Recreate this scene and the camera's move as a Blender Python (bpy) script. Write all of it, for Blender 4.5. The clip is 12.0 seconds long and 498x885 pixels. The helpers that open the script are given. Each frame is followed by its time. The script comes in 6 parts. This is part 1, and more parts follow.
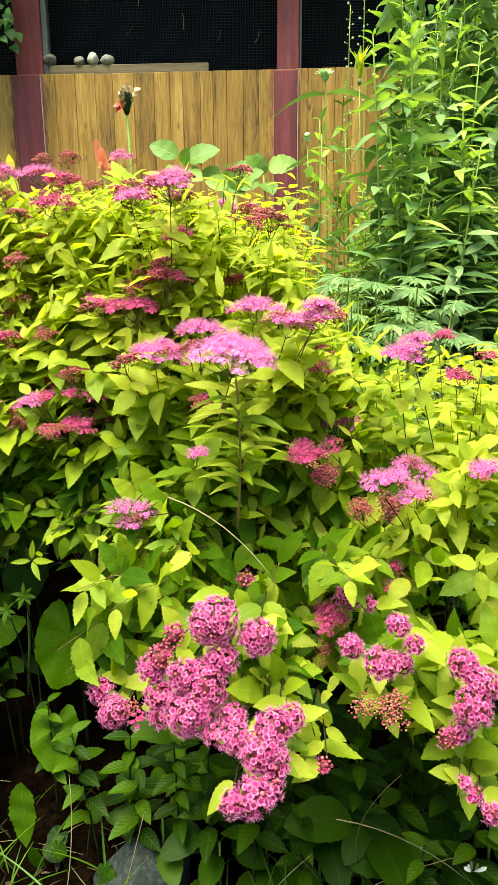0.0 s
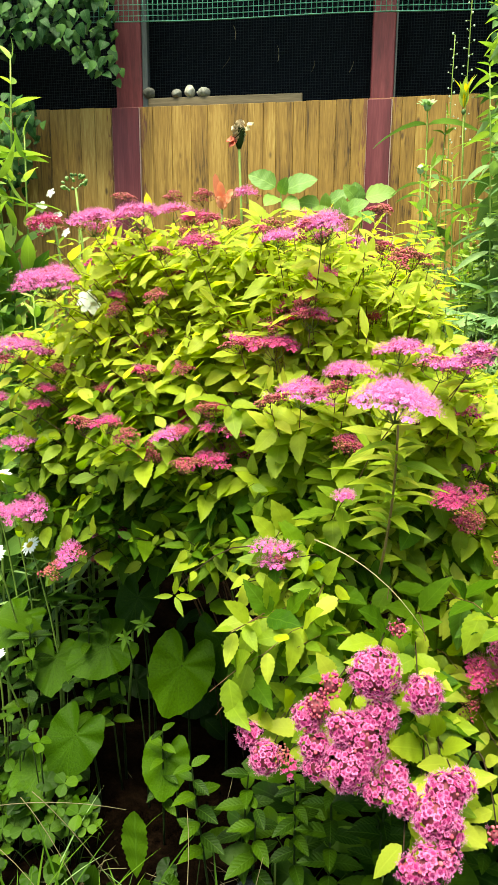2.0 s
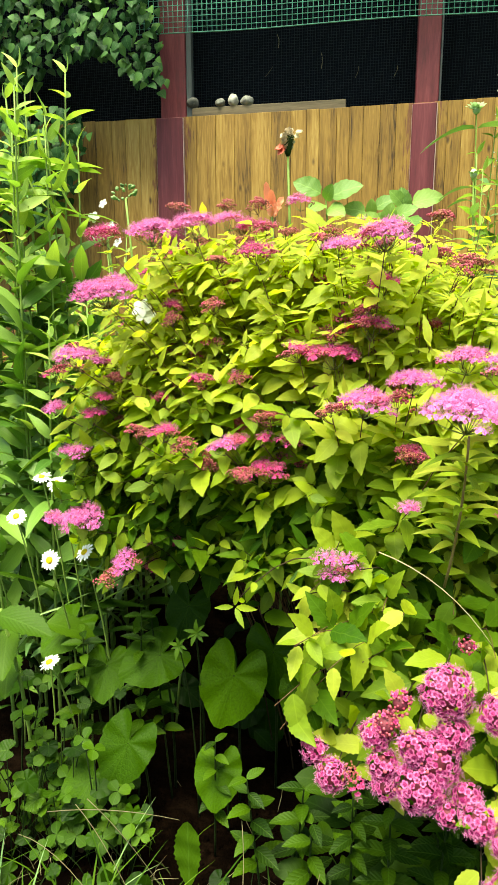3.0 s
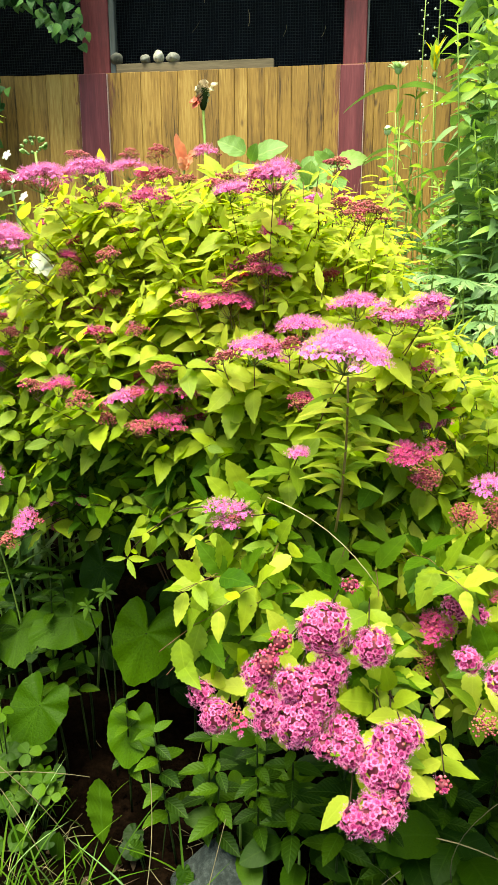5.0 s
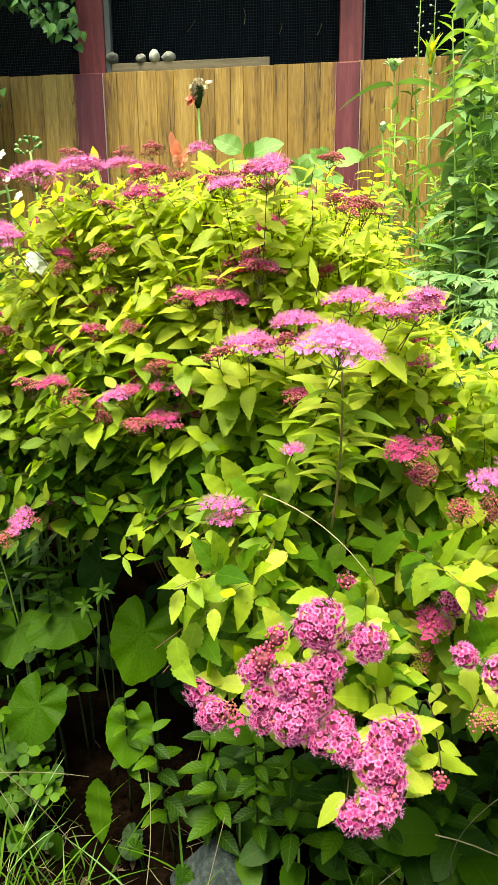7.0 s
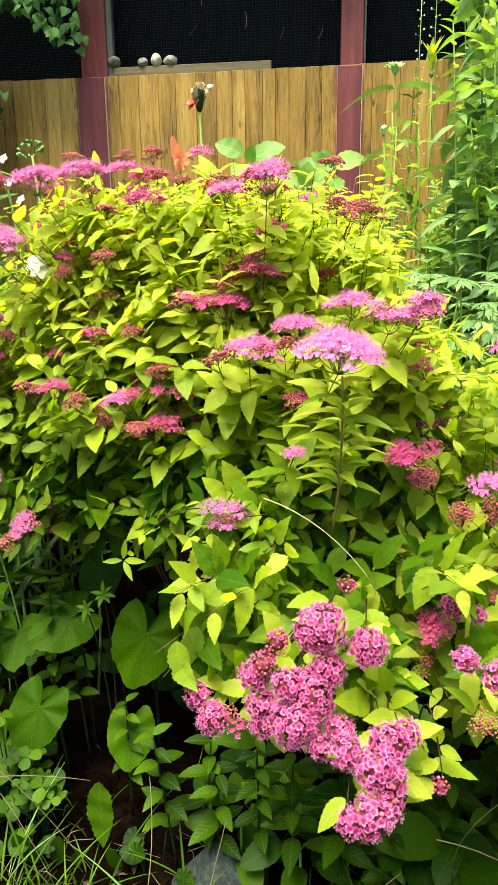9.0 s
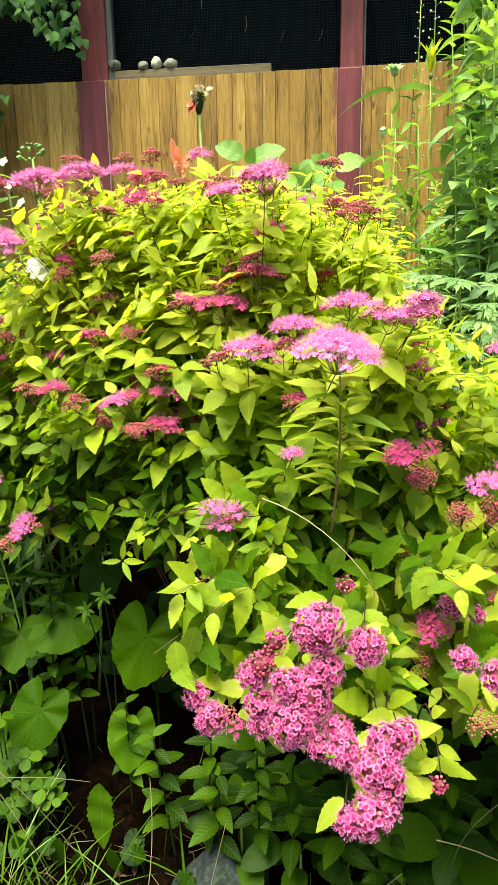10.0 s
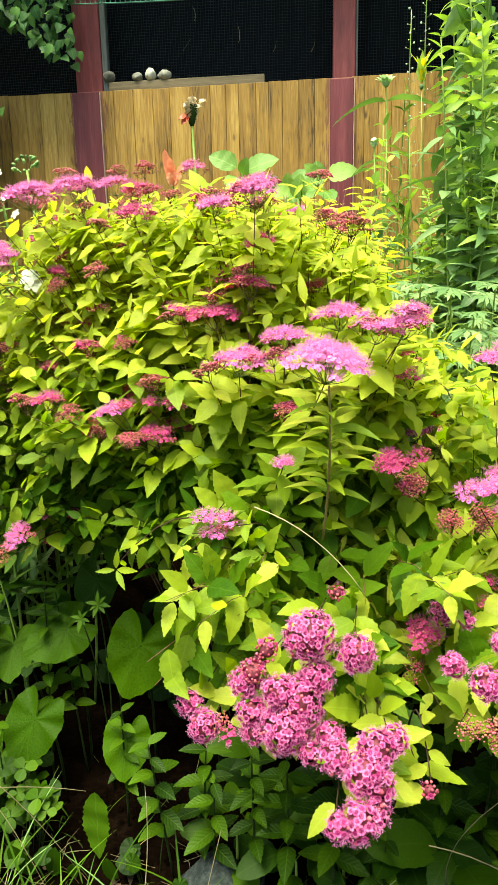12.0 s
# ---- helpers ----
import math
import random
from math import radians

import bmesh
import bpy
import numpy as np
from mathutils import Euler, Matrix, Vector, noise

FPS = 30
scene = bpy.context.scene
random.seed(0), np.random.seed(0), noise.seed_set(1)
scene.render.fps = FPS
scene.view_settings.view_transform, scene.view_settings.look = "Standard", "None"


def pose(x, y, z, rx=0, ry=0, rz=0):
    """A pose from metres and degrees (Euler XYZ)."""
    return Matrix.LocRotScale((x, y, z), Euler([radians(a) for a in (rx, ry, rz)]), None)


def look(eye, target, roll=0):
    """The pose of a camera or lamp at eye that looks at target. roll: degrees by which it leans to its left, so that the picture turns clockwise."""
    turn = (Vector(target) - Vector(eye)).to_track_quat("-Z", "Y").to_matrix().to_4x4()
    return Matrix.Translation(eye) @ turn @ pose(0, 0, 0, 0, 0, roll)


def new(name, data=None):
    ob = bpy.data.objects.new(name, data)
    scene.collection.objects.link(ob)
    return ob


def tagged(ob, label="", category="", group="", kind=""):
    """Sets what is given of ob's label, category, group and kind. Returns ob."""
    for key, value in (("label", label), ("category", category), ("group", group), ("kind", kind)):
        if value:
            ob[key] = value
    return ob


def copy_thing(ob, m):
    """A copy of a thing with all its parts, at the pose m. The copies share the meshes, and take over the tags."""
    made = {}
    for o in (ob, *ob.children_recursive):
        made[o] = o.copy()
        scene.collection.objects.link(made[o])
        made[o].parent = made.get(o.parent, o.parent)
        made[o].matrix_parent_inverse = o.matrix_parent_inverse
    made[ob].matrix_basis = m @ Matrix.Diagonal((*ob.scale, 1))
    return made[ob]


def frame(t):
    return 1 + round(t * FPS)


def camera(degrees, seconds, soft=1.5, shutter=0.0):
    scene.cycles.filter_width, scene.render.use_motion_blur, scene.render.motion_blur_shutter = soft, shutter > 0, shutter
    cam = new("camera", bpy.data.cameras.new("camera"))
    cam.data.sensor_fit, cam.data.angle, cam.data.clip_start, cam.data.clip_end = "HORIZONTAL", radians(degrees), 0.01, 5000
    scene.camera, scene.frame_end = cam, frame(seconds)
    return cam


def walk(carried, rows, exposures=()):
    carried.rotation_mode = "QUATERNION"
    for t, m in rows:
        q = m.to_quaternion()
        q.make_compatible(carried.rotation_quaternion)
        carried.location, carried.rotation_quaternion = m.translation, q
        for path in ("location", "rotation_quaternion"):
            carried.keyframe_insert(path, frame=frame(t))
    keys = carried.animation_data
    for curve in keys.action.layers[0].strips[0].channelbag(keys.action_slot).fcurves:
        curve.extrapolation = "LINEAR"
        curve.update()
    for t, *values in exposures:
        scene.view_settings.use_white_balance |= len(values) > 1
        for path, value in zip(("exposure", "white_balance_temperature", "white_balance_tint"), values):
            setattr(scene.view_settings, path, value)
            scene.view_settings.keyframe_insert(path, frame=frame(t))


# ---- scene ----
cam = camera(41.4, 12.0, soft=1.45)
PATH = [
    (0, (0.059, -0.105, 0.883), (-0.015, 1.84, 0.421), -0.4),
    (0.2, (0.054, -0.110, 0.889), (-0.017, 1.839, 0.445), -0.1),
    (0.5, (0.044, -0.107, 0.89), (-0.04, 1.841, 0.447), -0.2),
    (0.7, (0.027, -0.104, 0.895), (-0.081, 1.841, 0.442), 0.6),
    (1, (0.004, -0.106, 0.902), (-0.152, 1.845, 0.491), 0.3),
    (1.2, (-0.006, -0.100, 0.899), (-0.221, 1.847, 0.494), -0.5),
    (1.5, (-0.009, -0.098, 0.895), (-0.218, 1.844, 0.465), -0.5),
    (1.7, (-0.025, -0.099, 0.900), (-0.264, 1.844, 0.486), -0.1),
    (2, (-0.041, -0.104, 0.907), (-0.299, 1.838, 0.503), 0.3),
    (2.2, (-0.045, -0.103, 0.907), (-0.306, 1.839, 0.504), 0.4),
    (2.5, (-0.047, -0.101, 0.907), (-0.325, 1.837, 0.502), 0.4),
    (2.8, (-0.054, -0.105, 0.911), (-0.400, 1.828, 0.529), -0.5),
    (3, (-0.072, -0.101, 0.91), (-0.437, 1.827, 0.524), -0.1),
    (3.2, (-0.082, -0.100, 0.910), (-0.455, 1.826, 0.517), 0.3),
    (3.5, (-0.061, -0.098, 0.907), (-0.363, 1.839, 0.512), 0.4),
    (3.7, (-0.04, -0.1, 0.903), (-0.269, 1.846, 0.499), 0.7),
    (5.3, (-0.007, -0.085, 0.878), (-0.214, 1.847, 0.405), -0.2),
    (5.5, (-0.007, -0.084, 0.878), (-0.222, 1.847, 0.403), -0.3),
    (6, (-0.007, -0.085, 0.878), (-0.223, 1.848, 0.411), -0.3),
    (6.5, (-0.006, -0.085, 0.878), (-0.222, 1.848, 0.41), -0.3),
    (7, (-0.002, -0.085, 0.875), (-0.208, 1.849, 0.409), -0.6),
    (9, (0.0, -0.085, 0.877), (-0.213, 1.849, 0.418), -0.7),
    (9.5, (0.001, -0.085, 0.876), (-0.218, 1.849, 0.415), -0.8),
    (10, (0.004, -0.086, 0.875), (-0.215, 1.85, 0.423), -0.9),
    (10.5, (0.006, -0.087, 0.874), (-0.208, 1.849, 0.421), -1.2),
    (11, (0.012, -0.089, 0.875), (-0.208, 1.849, 0.434), -1.4),
    (11.5, (0.007, -0.091, 0.879), (-0.209, 1.849, 0.439), -1.1),
    (12, (0.011, -0.093, 0.879), (-0.199, 1.848, 0.448), -1.2),
]
walk(cam, [(t, look(eye, target, roll)) for t, eye, target, roll in PATH], ((0.0, 1.93, 7800, -15), (2.5, 1.98, 7800, -15), (5.3, 2.06, 7800, -15), (12.0, 2.06, 7800, -15)))

# ---- world, sun ----
world = bpy.data.worlds.new("sky")
scene.world = world
world.use_nodes = True
_wn, _wl = world.node_tree.nodes, world.node_tree.links
sky = _wn.new("ShaderNodeTexSky")
sky.sky_type, sky.sun_disc = "NISHITA", False
sky.sun_elevation, sky.sun_rotation = radians(73), radians(-156)
sky.air_density, sky.dust_density, sky.ozone_density = 1.0, 2.5, 1.0
_wl.new(sky.outputs[0], _wn["Background"].inputs[0])
_wn["Background"].inputs[1].default_value = 0.088
sun = new("sun", bpy.data.lights.new("sun", "SUN"))
sun.data.energy, sun.data.angle, sun.data.color = 3.9, radians(40), (1.0, 0.95, 0.86)
sun.matrix_world = look((-0.50, -1.15, 4.2), (0, 0, 0))


# ---- materials ----
def socket(node, name, value):
    node.inputs[name].default_value = value


def blank(name):
    m = bpy.data.materials.new(name)
    m.use_nodes = True
    nt = m.node_tree
    return m, nt.nodes, nt.links, nt.nodes["Principled BSDF"]


def ramp(nodes, *stops):
    r = nodes.new("ShaderNodeValToRGB")
    while len(r.color_ramp.elements) < len(stops):
        r.color_ramp.elements.new(0.5)
    for e, (p, c) in zip(r.color_ramp.elements, stops):
        e.position, e.color = p, (*c, 1)
    return r


def math_node(nodes, links, op, a, b=None):
    n = nodes.new("ShaderNodeMath")
    n.operation = op
    for k, v in enumerate((a, b)):
        if v is None:
            continue
        if isinstance(v, (int, float)):
            n.inputs[k].default_value = v
        else:
            links.new(v, n.inputs[k])
    return n.outputs[0]


def random_of(nodes, links):
    """One number a leaf: by object, and by island where leaves are joined."""
    a, b = nodes.new("ShaderNodeObjectInfo"), nodes.new("ShaderNodeNewGeometry")
    return math_node(nodes, links, "FRACT", math_node(nodes, links, "ADD", a.outputs["Random"], b.outputs["Random Per Island"]))


def leaf_material(name, dark, mid, light, through_light=0.35, rough=0.5, veins=7.0, slope=0.55, spec=0.25, show=0.15, relief=0.11):
    """Veined blade; the UV runs across and along it."""
    m, nodes, links, bsdf = blank(name)
    uv = nodes.new("ShaderNodeUVMap")
    sep = nodes.new("ShaderNodeSeparateXYZ")
    links.new(uv.outputs[0], sep.inputs[0])
    off = math_node(nodes, links, "ABSOLUTE", math_node(nodes, links, "SUBTRACT", sep.outputs[0], 0.5))
    along = math_node(nodes, links, "SUBTRACT", sep.outputs[1], math_node(nodes, links, "MULTIPLY", off, slope))
    wave = math_node(nodes, links, "PINGPONG", math_node(nodes, links, "MULTIPLY", along, veins), 0.5)
    side = math_node(nodes, links, "LESS_THAN", wave, 0.05)
    rib = math_node(nodes, links, "LESS_THAN", off, 0.025)
    vein = math_node(nodes, links, "MAXIMUM", math_node(nodes, links, "MULTIPLY", side, 0.6), rib)
    tone = ramp(nodes, (0.0, dark), (0.5, mid), (1.0, light))
    links.new(random_of(nodes, links), tone.inputs[0])
    spots = nodes.new("ShaderNodeTexNoise")
    socket(spots, "Scale", 38.0), socket(spots, "Detail", 4.0)
    cloud = ramp(nodes, (0.34, (0.80, 0.80, 0.74)), (0.55, (1, 1, 1)), (0.8, (1.08, 1.05, 0.95)))
    links.new(spots.outputs[0], cloud.inputs[0])
    mul = nodes.new("ShaderNodeMixRGB")
    mul.blend_type = "MULTIPLY"
    socket(mul, "Fac", 0.8)
    links.new(tone.outputs[0], mul.inputs[1]), links.new(cloud.outputs[0], mul.inputs[2])
    pale = nodes.new("ShaderNodeMixRGB")
    pale.blend_type = "MIX"
    links.new(math_node(nodes, links, "MULTIPLY", vein, show), pale.inputs[0])
    links.new(mul.outputs[0], pale.inputs[1])
    pale.inputs[2].default_value = (*[min(1, c * 1.25 + 0.02) for c in light], 1)
    links.new(pale.outputs[0], bsdf.inputs["Base Color"])
    socket(bsdf, "Roughness", rough), socket(bsdf, "Specular IOR Level", spec)
    bump = nodes.new("ShaderNodeBump")
    socket(bump, "Strength", relief), socket(bump, "Distance", 0.0012)
    dome = math_node(nodes, links, "MULTIPLY", wave, 1.6)
    links.new(math_node(nodes, links, "SUBTRACT", dome, vein), bump.inputs["Height"])
    links.new(bump.outputs[0], bsdf.inputs["Normal"])
    tr = nodes.new("ShaderNodeBsdfTranslucent")
    warm = nodes.new("ShaderNodeMixRGB")
    warm.blend_type = "MULTIPLY"
    socket(warm, "Fac", 1.0)
    links.new(pale.outputs[0], warm.inputs[1])
    warm.inputs[2].default_value = (1.0, 1.08, 0.5, 1)
    links.new(warm.outputs[0], tr.inputs[0])
    mix = nodes.new("ShaderNodeMixShader")
    socket(mix, "Fac", through_light)
    links.new(bsdf.outputs[0], mix.inputs[1]), links.new(tr.outputs[0], mix.inputs[2])
    links.new(mix.outputs[0], nodes["Material Output"].inputs[0])
    return m


def heart_material(name, dark, mid, light):
    """Heart-shaped blade: main veins fan out from the stalk, a puckered net of small ones lies between them."""
    m, nodes, links, bsdf = blank(name)
    uv, sep = nodes.new("ShaderNodeUVMap"), nodes.new("ShaderNodeSeparateXYZ")
    links.new(uv.outputs[0], sep.inputs[0])
    x = math_node(nodes, links, "SUBTRACT", sep.outputs[0], 0.5)
    y = math_node(nodes, links, "MULTIPLY", math_node(nodes, links, "SUBTRACT", sep.outputs[1], 0.4), 1.25)
    r = math_node(nodes, links, "SQRT", math_node(nodes, links, "ADD", math_node(nodes, links, "MULTIPLY", x, x), math_node(nodes, links, "MULTIPLY", y, y)))
    turn = math_node(nodes, links, "ARCTAN2", x, y)
    bent = math_node(nodes, links, "ADD", math_node(nodes, links, "ABSOLUTE", turn), math_node(nodes, links, "MULTIPLY", r, -0.5))
    fan = math_node(nodes, links, "PINGPONG", math_node(nodes, links, "MULTIPLY", bent, 1.1), 0.5)
    main_vein = math_node(nodes, links, "LESS_THAN", math_node(nodes, links, "MULTIPLY", fan, r), 0.006)
    rib = math_node(nodes, links, "LESS_THAN", math_node(nodes, links, "ABSOLUTE", x), 0.008)
    vein = math_node(nodes, links, "MAXIMUM", main_vein, rib)
    net = nodes.new("ShaderNodeTexVoronoi")
    net.feature = "DISTANCE_TO_EDGE"
    socket(net, "Scale", 19.0)
    links.new(uv.outputs[0], net.inputs[0])
    tone = ramp(nodes, (0.0, dark), (0.5, mid), (1.0, light))
    links.new(random_of(nodes, links), tone.inputs[0])
    spots = nodes.new("ShaderNodeTexNoise")
    socket(spots, "Scale", 30.0), socket(spots, "Detail", 5.0)
    cloud = ramp(nodes, (0.32, (0.72, 0.74, 0.66)), (0.55, (1, 1, 1)), (0.75, (1.15, 1.08, 0.9)))
    links.new(spots.outputs[0], cloud.inputs[0])
    mul = nodes.new("ShaderNodeMixRGB")
    mul.blend_type = "MULTIPLY"
    socket(mul, "Fac", 0.9)
    links.new(tone.outputs[0], mul.inputs[1]), links.new(cloud.outputs[0], mul.inputs[2])
    pale = nodes.new("ShaderNodeMixRGB")
    links.new(math_node(nodes, links, "MULTIPLY", vein, 0.12), pale.inputs[0])
    links.new(mul.outputs[0], pale.inputs[1])
    pale.inputs[2].default_value = (*[c * 1.5 + 0.01 for c in light], 1)
    links.new(pale.outputs[0], bsdf.inputs["Base Color"])
    socket(bsdf, "Roughness", 0.5), socket(bsdf, "Specular IOR Level", 0.08)
    bump = nodes.new("ShaderNodeBump")
    socket(bump, "Strength", 0.35), socket(bump, "Distance", 0.0015)
    height = math_node(nodes, links, "MINIMUM", net.outputs[0], 0.22)
    links.new(math_node(nodes, links, "SUBTRACT", math_node(nodes, links, "MULTIPLY", height, 3.0), vein), bump.inputs["Height"])
    links.new(bump.outputs[0], bsdf.inputs["Normal"])
    tr, mix = nodes.new("ShaderNodeBsdfTranslucent"), nodes.new("ShaderNodeMixShader")
    links.new(pale.outputs[0], tr.inputs[0])
    socket(mix, "Fac", 0.28)
    links.new(bsdf.outputs[0], mix.inputs[1]), links.new(tr.outputs[0], mix.inputs[2])
    links.new(mix.outputs[0], nodes["Material Output"].inputs[0])
    return m


def petal_material(name, dark, light, through_light=0.3, rough=0.6):
    m, nodes, links, bsdf = blank(name)
    tone = ramp(nodes, (0.0, dark), (1.0, light))
    links.new(random_of(nodes, links), tone.inputs[0])
    grain = nodes.new("ShaderNodeTexNoise")
    socket(grain, "Scale", 420.0), socket(grain, "Detail", 2.0)
    mul = nodes.new("ShaderNodeMixRGB")
    mul.blend_type = "OVERLAY"
    socket(mul, "Fac", 0.35)
    links.new(tone.outputs[0], mul.inputs[1]), links.new(grain.outputs[0], mul.inputs[2])
    links.new(mul.outputs[0], bsdf.inputs["Base Color"])
    socket(bsdf, "Roughness", rough), socket(bsdf, "Specular IOR Level", 0.25)
    tr = nodes.new("ShaderNodeBsdfTranslucent")
    links.new(mul.outputs[0], tr.inputs[0])
    mix = nodes.new("ShaderNodeMixShader")
    socket(mix, "Fac", through_light)
    links.new(bsdf.outputs[0], mix.inputs[1]), links.new(tr.outputs[0], mix.inputs[2])
    links.new(mix.outputs[0], nodes["Material Output"].inputs[0])
    return m


def rough_material(name, stops, scale, detail=6.0, rough=0.8, bump=0.4, distance=0.004, stretch=(1, 1, 1), vary=0.0, spec=0.3):
    """Noise-coloured solid surface; the grain may be stretched, and each piece shifted in tone."""
    m, nodes, links, bsdf = blank(name)
    tc, mp = nodes.new("ShaderNodeTexCoord"), nodes.new("ShaderNodeMapping")
    mp.inputs["Scale"].default_value = stretch
    links.new(tc.outputs["Object"], mp.inputs[0])
    info = nodes.new("ShaderNodeObjectInfo")
    shift = nodes.new("ShaderNodeVectorMath")
    shift.operation = "ADD"
    far = math_node(nodes, links, "MULTIPLY", info.outputs["Random"], 37.0)
    links.new(mp.outputs[0], shift.inputs[0]), links.new(far, shift.inputs[1])
    n1, n2 = nodes.new("ShaderNodeTexNoise"), nodes.new("ShaderNodeTexNoise")
    socket(n1, "Scale", scale), socket(n1, "Detail", detail), socket(n1, "Roughness", 0.62)
    socket(n2, "Scale", scale * 7), socket(n2, "Detail", 4.0)
    links.new(shift.outputs[0], n1.inputs[0]), links.new(shift.outputs[0], n2.inputs[0])
    both = math_node(nodes, links, "ADD", math_node(nodes, links, "MULTIPLY", n1.outputs[0], 0.7), math_node(nodes, links, "MULTIPLY", n2.outputs[0], 0.3))
    if vary:
        both = math_node(nodes, links, "ADD", both, math_node(nodes, links, "MULTIPLY", math_node(nodes, links, "SUBTRACT", info.outputs["Random"], 0.5), vary))
    r = ramp(nodes, *stops)
    links.new(both, r.inputs[0])
    links.new(r.outputs[0], bsdf.inputs["Base Color"])
    socket(bsdf, "Roughness", rough), socket(bsdf, "Specular IOR Level", spec)
    b = nodes.new("ShaderNodeBump")
    socket(b, "Strength", bump), socket(b, "Distance", distance)
    links.new(both, b.inputs["Height"])
    links.new(b.outputs[0], bsdf.inputs["Normal"])
    return m


def board_material():
    """Ochre stain on softwood: long grain, dark streaks, knots, weathered patches."""
    m, nodes, links, bsdf = blank("stained_board")
    tc, info = nodes.new("ShaderNodeTexCoord"), nodes.new("ShaderNodeObjectInfo")
    shift = nodes.new("ShaderNodeVectorMath")
    shift.operation = "ADD"
    links.new(tc.outputs["Object"], shift.inputs[0])
    links.new(math_node(nodes, links, "MULTIPLY", info.outputs["Random"], 41.0), shift.inputs[1])

    def noise_at(scale, stretch, detail=6.0, warp=0.0):
        mp, n = nodes.new("ShaderNodeMapping"), nodes.new("ShaderNodeTexNoise")
        mp.inputs["Scale"].default_value = stretch
        links.new(shift.outputs[0], mp.inputs[0]), links.new(mp.outputs[0], n.inputs[0])
        socket(n, "Scale", scale), socket(n, "Detail", detail), socket(n, "Distortion", warp)
        return n.outputs[0]

    grain = noise_at(16.0, (6, 6, 0.45), 9.0, 1.4)
    streak = noise_at(5.0, (4, 4, 0.25), 4.0)
    patch = noise_at(3.0, (1, 1, 1), 5.0)
    mp, vor = nodes.new("ShaderNodeMapping"), nodes.new("ShaderNodeTexVoronoi")
    mp.inputs["Scale"].default_value = (15, 0.01, 6.5)
    links.new(shift.outputs[0], mp.inputs[0]), links.new(mp.outputs[0], vor.inputs[0])
    socket(vor, "Scale", 1.0)
    knot = ramp(nodes, (0.05, (1, 1, 1)), (0.15, (0, 0, 0)))
    links.new(vor.outputs["Distance"], knot.inputs[0])
    tone = math_node(nodes, links, "ADD", math_node(nodes, links, "MULTIPLY", grain, 0.55), math_node(nodes, links, "MULTIPLY", streak, 0.45))
    tone = math_node(nodes, links, "ADD", tone, math_node(nodes, links, "MULTIPLY", math_node(nodes, links, "SUBTRACT", info.outputs["Random"], 0.5), 0.16))
    tone = math_node(nodes, links, "ADD", tone, math_node(nodes, links, "MULTIPLY", math_node(nodes, links, "SUBTRACT", patch, 0.5), 0.35))
    col = ramp(nodes, (0.29, (0.050, 0.025, 0.009)), (0.39, (0.170, 0.090, 0.020)), (0.53, (0.268, 0.147, 0.034)), (0.74, (0.43, 0.27, 0.080)))
    links.new(tone, col.inputs[0])
    dark = nodes.new("ShaderNodeMixRGB")
    links.new(math_node(nodes, links, "MULTIPLY", knot.outputs[0], 0.85), dark.inputs[0])
    links.new(col.outputs[0], dark.inputs[1])
    dark.inputs[2].default_value = (0.04, 0.018, 0.008, 1)
    sep = nodes.new("ShaderNodeSeparateXYZ")
    links.new(tc.outputs["Object"], sep.inputs[0])
    smear = None
    for middle, half in ((-1.088, 0.068), (0.113, 0.056)):
        far = math_node(nodes, links, "ABSOLUTE", math_node(nodes, links, "SUBTRACT", sep.outputs[0], middle))
        edge = math_node(nodes, links, "ADD", far, math_node(nodes, links, "MULTIPLY", math_node(nodes, links, "SUBTRACT", grain, 0.5), 0.16))
        near = math_node(nodes, links, "LESS_THAN", edge, half + 0.012)
        smear = near if smear is None else math_node(nodes, links, "MAXIMUM", smear, near)
    paint = nodes.new("ShaderNodeMixRGB")
    links.new(math_node(nodes, links, "MULTIPLY", smear, 0.55), paint.inputs[0])
    links.new(dark.outputs[0], paint.inputs[1])
    paint.inputs[2].default_value = (0.13, 0.035, 0.035, 1)
    links.new(paint.outputs[0], bsdf.inputs["Base Color"])
    socket(bsdf, "Roughness", 0.62), socket(bsdf, "Specular IOR Level", 0.3)
    b = nodes.new("ShaderNodeBump")
    socket(b, "Strength", 0.5), socket(b, "Distance", 0.003)
    links.new(grain, b.inputs["Height"])
    links.new(b.outputs[0], bsdf.inputs["Normal"])
    return m


# spirea: gold young leaves, lime and green older ones
M_YOUNG = leaf_material("young_gold_leaf", (0.36, 0.44, 0.050), (0.475, 0.53, 0.066), (0.59, 0.61, 0.090), 0.66, spec=0.22)
M_LIME = leaf_material("lime_leaf", (0.150, 0.240, 0.018), (0.248, 0.340, 0.025), (0.365, 0.44, 0.036), 0.60, spec=0.22)
M_OLD = leaf_material("mature_green_leaf", (0.030, 0.076, 0.004), (0.062, 0.125, 0.006), (0.115, 0.195, 0.010), 0.40, spec=0.08)
M_TALL = leaf_material("fresh_green_leaf", (0.052, 0.118, 0.034), (0.145, 0.250, 0.085), (0.30, 0.42, 0.18), 0.30, rough=0.45, veins=6.0, slope=1.1, spec=0.36)
M_PHLOX = leaf_material("phlox_leaf", (0.055, 0.130, 0.020), (0.125, 0.245, 0.038), (0.25, 0.38, 0.080), 0.36, rough=0.45, veins=6.0, slope=1.1, spec=0.3)
M_TALLTIP = leaf_material("pale_tip_leaf", (0.20, 0.34, 0.060), (0.32, 0.45, 0.090), (0.45, 0.56, 0.14), 0.40, veins=6.0, slope=1.1)
M_CUT = leaf_material("grey_green_leaf", (0.07, 0.14, 0.05), (0.12, 0.20, 0.075), (0.22, 0.31, 0.13), 0.25, veins=3.0)
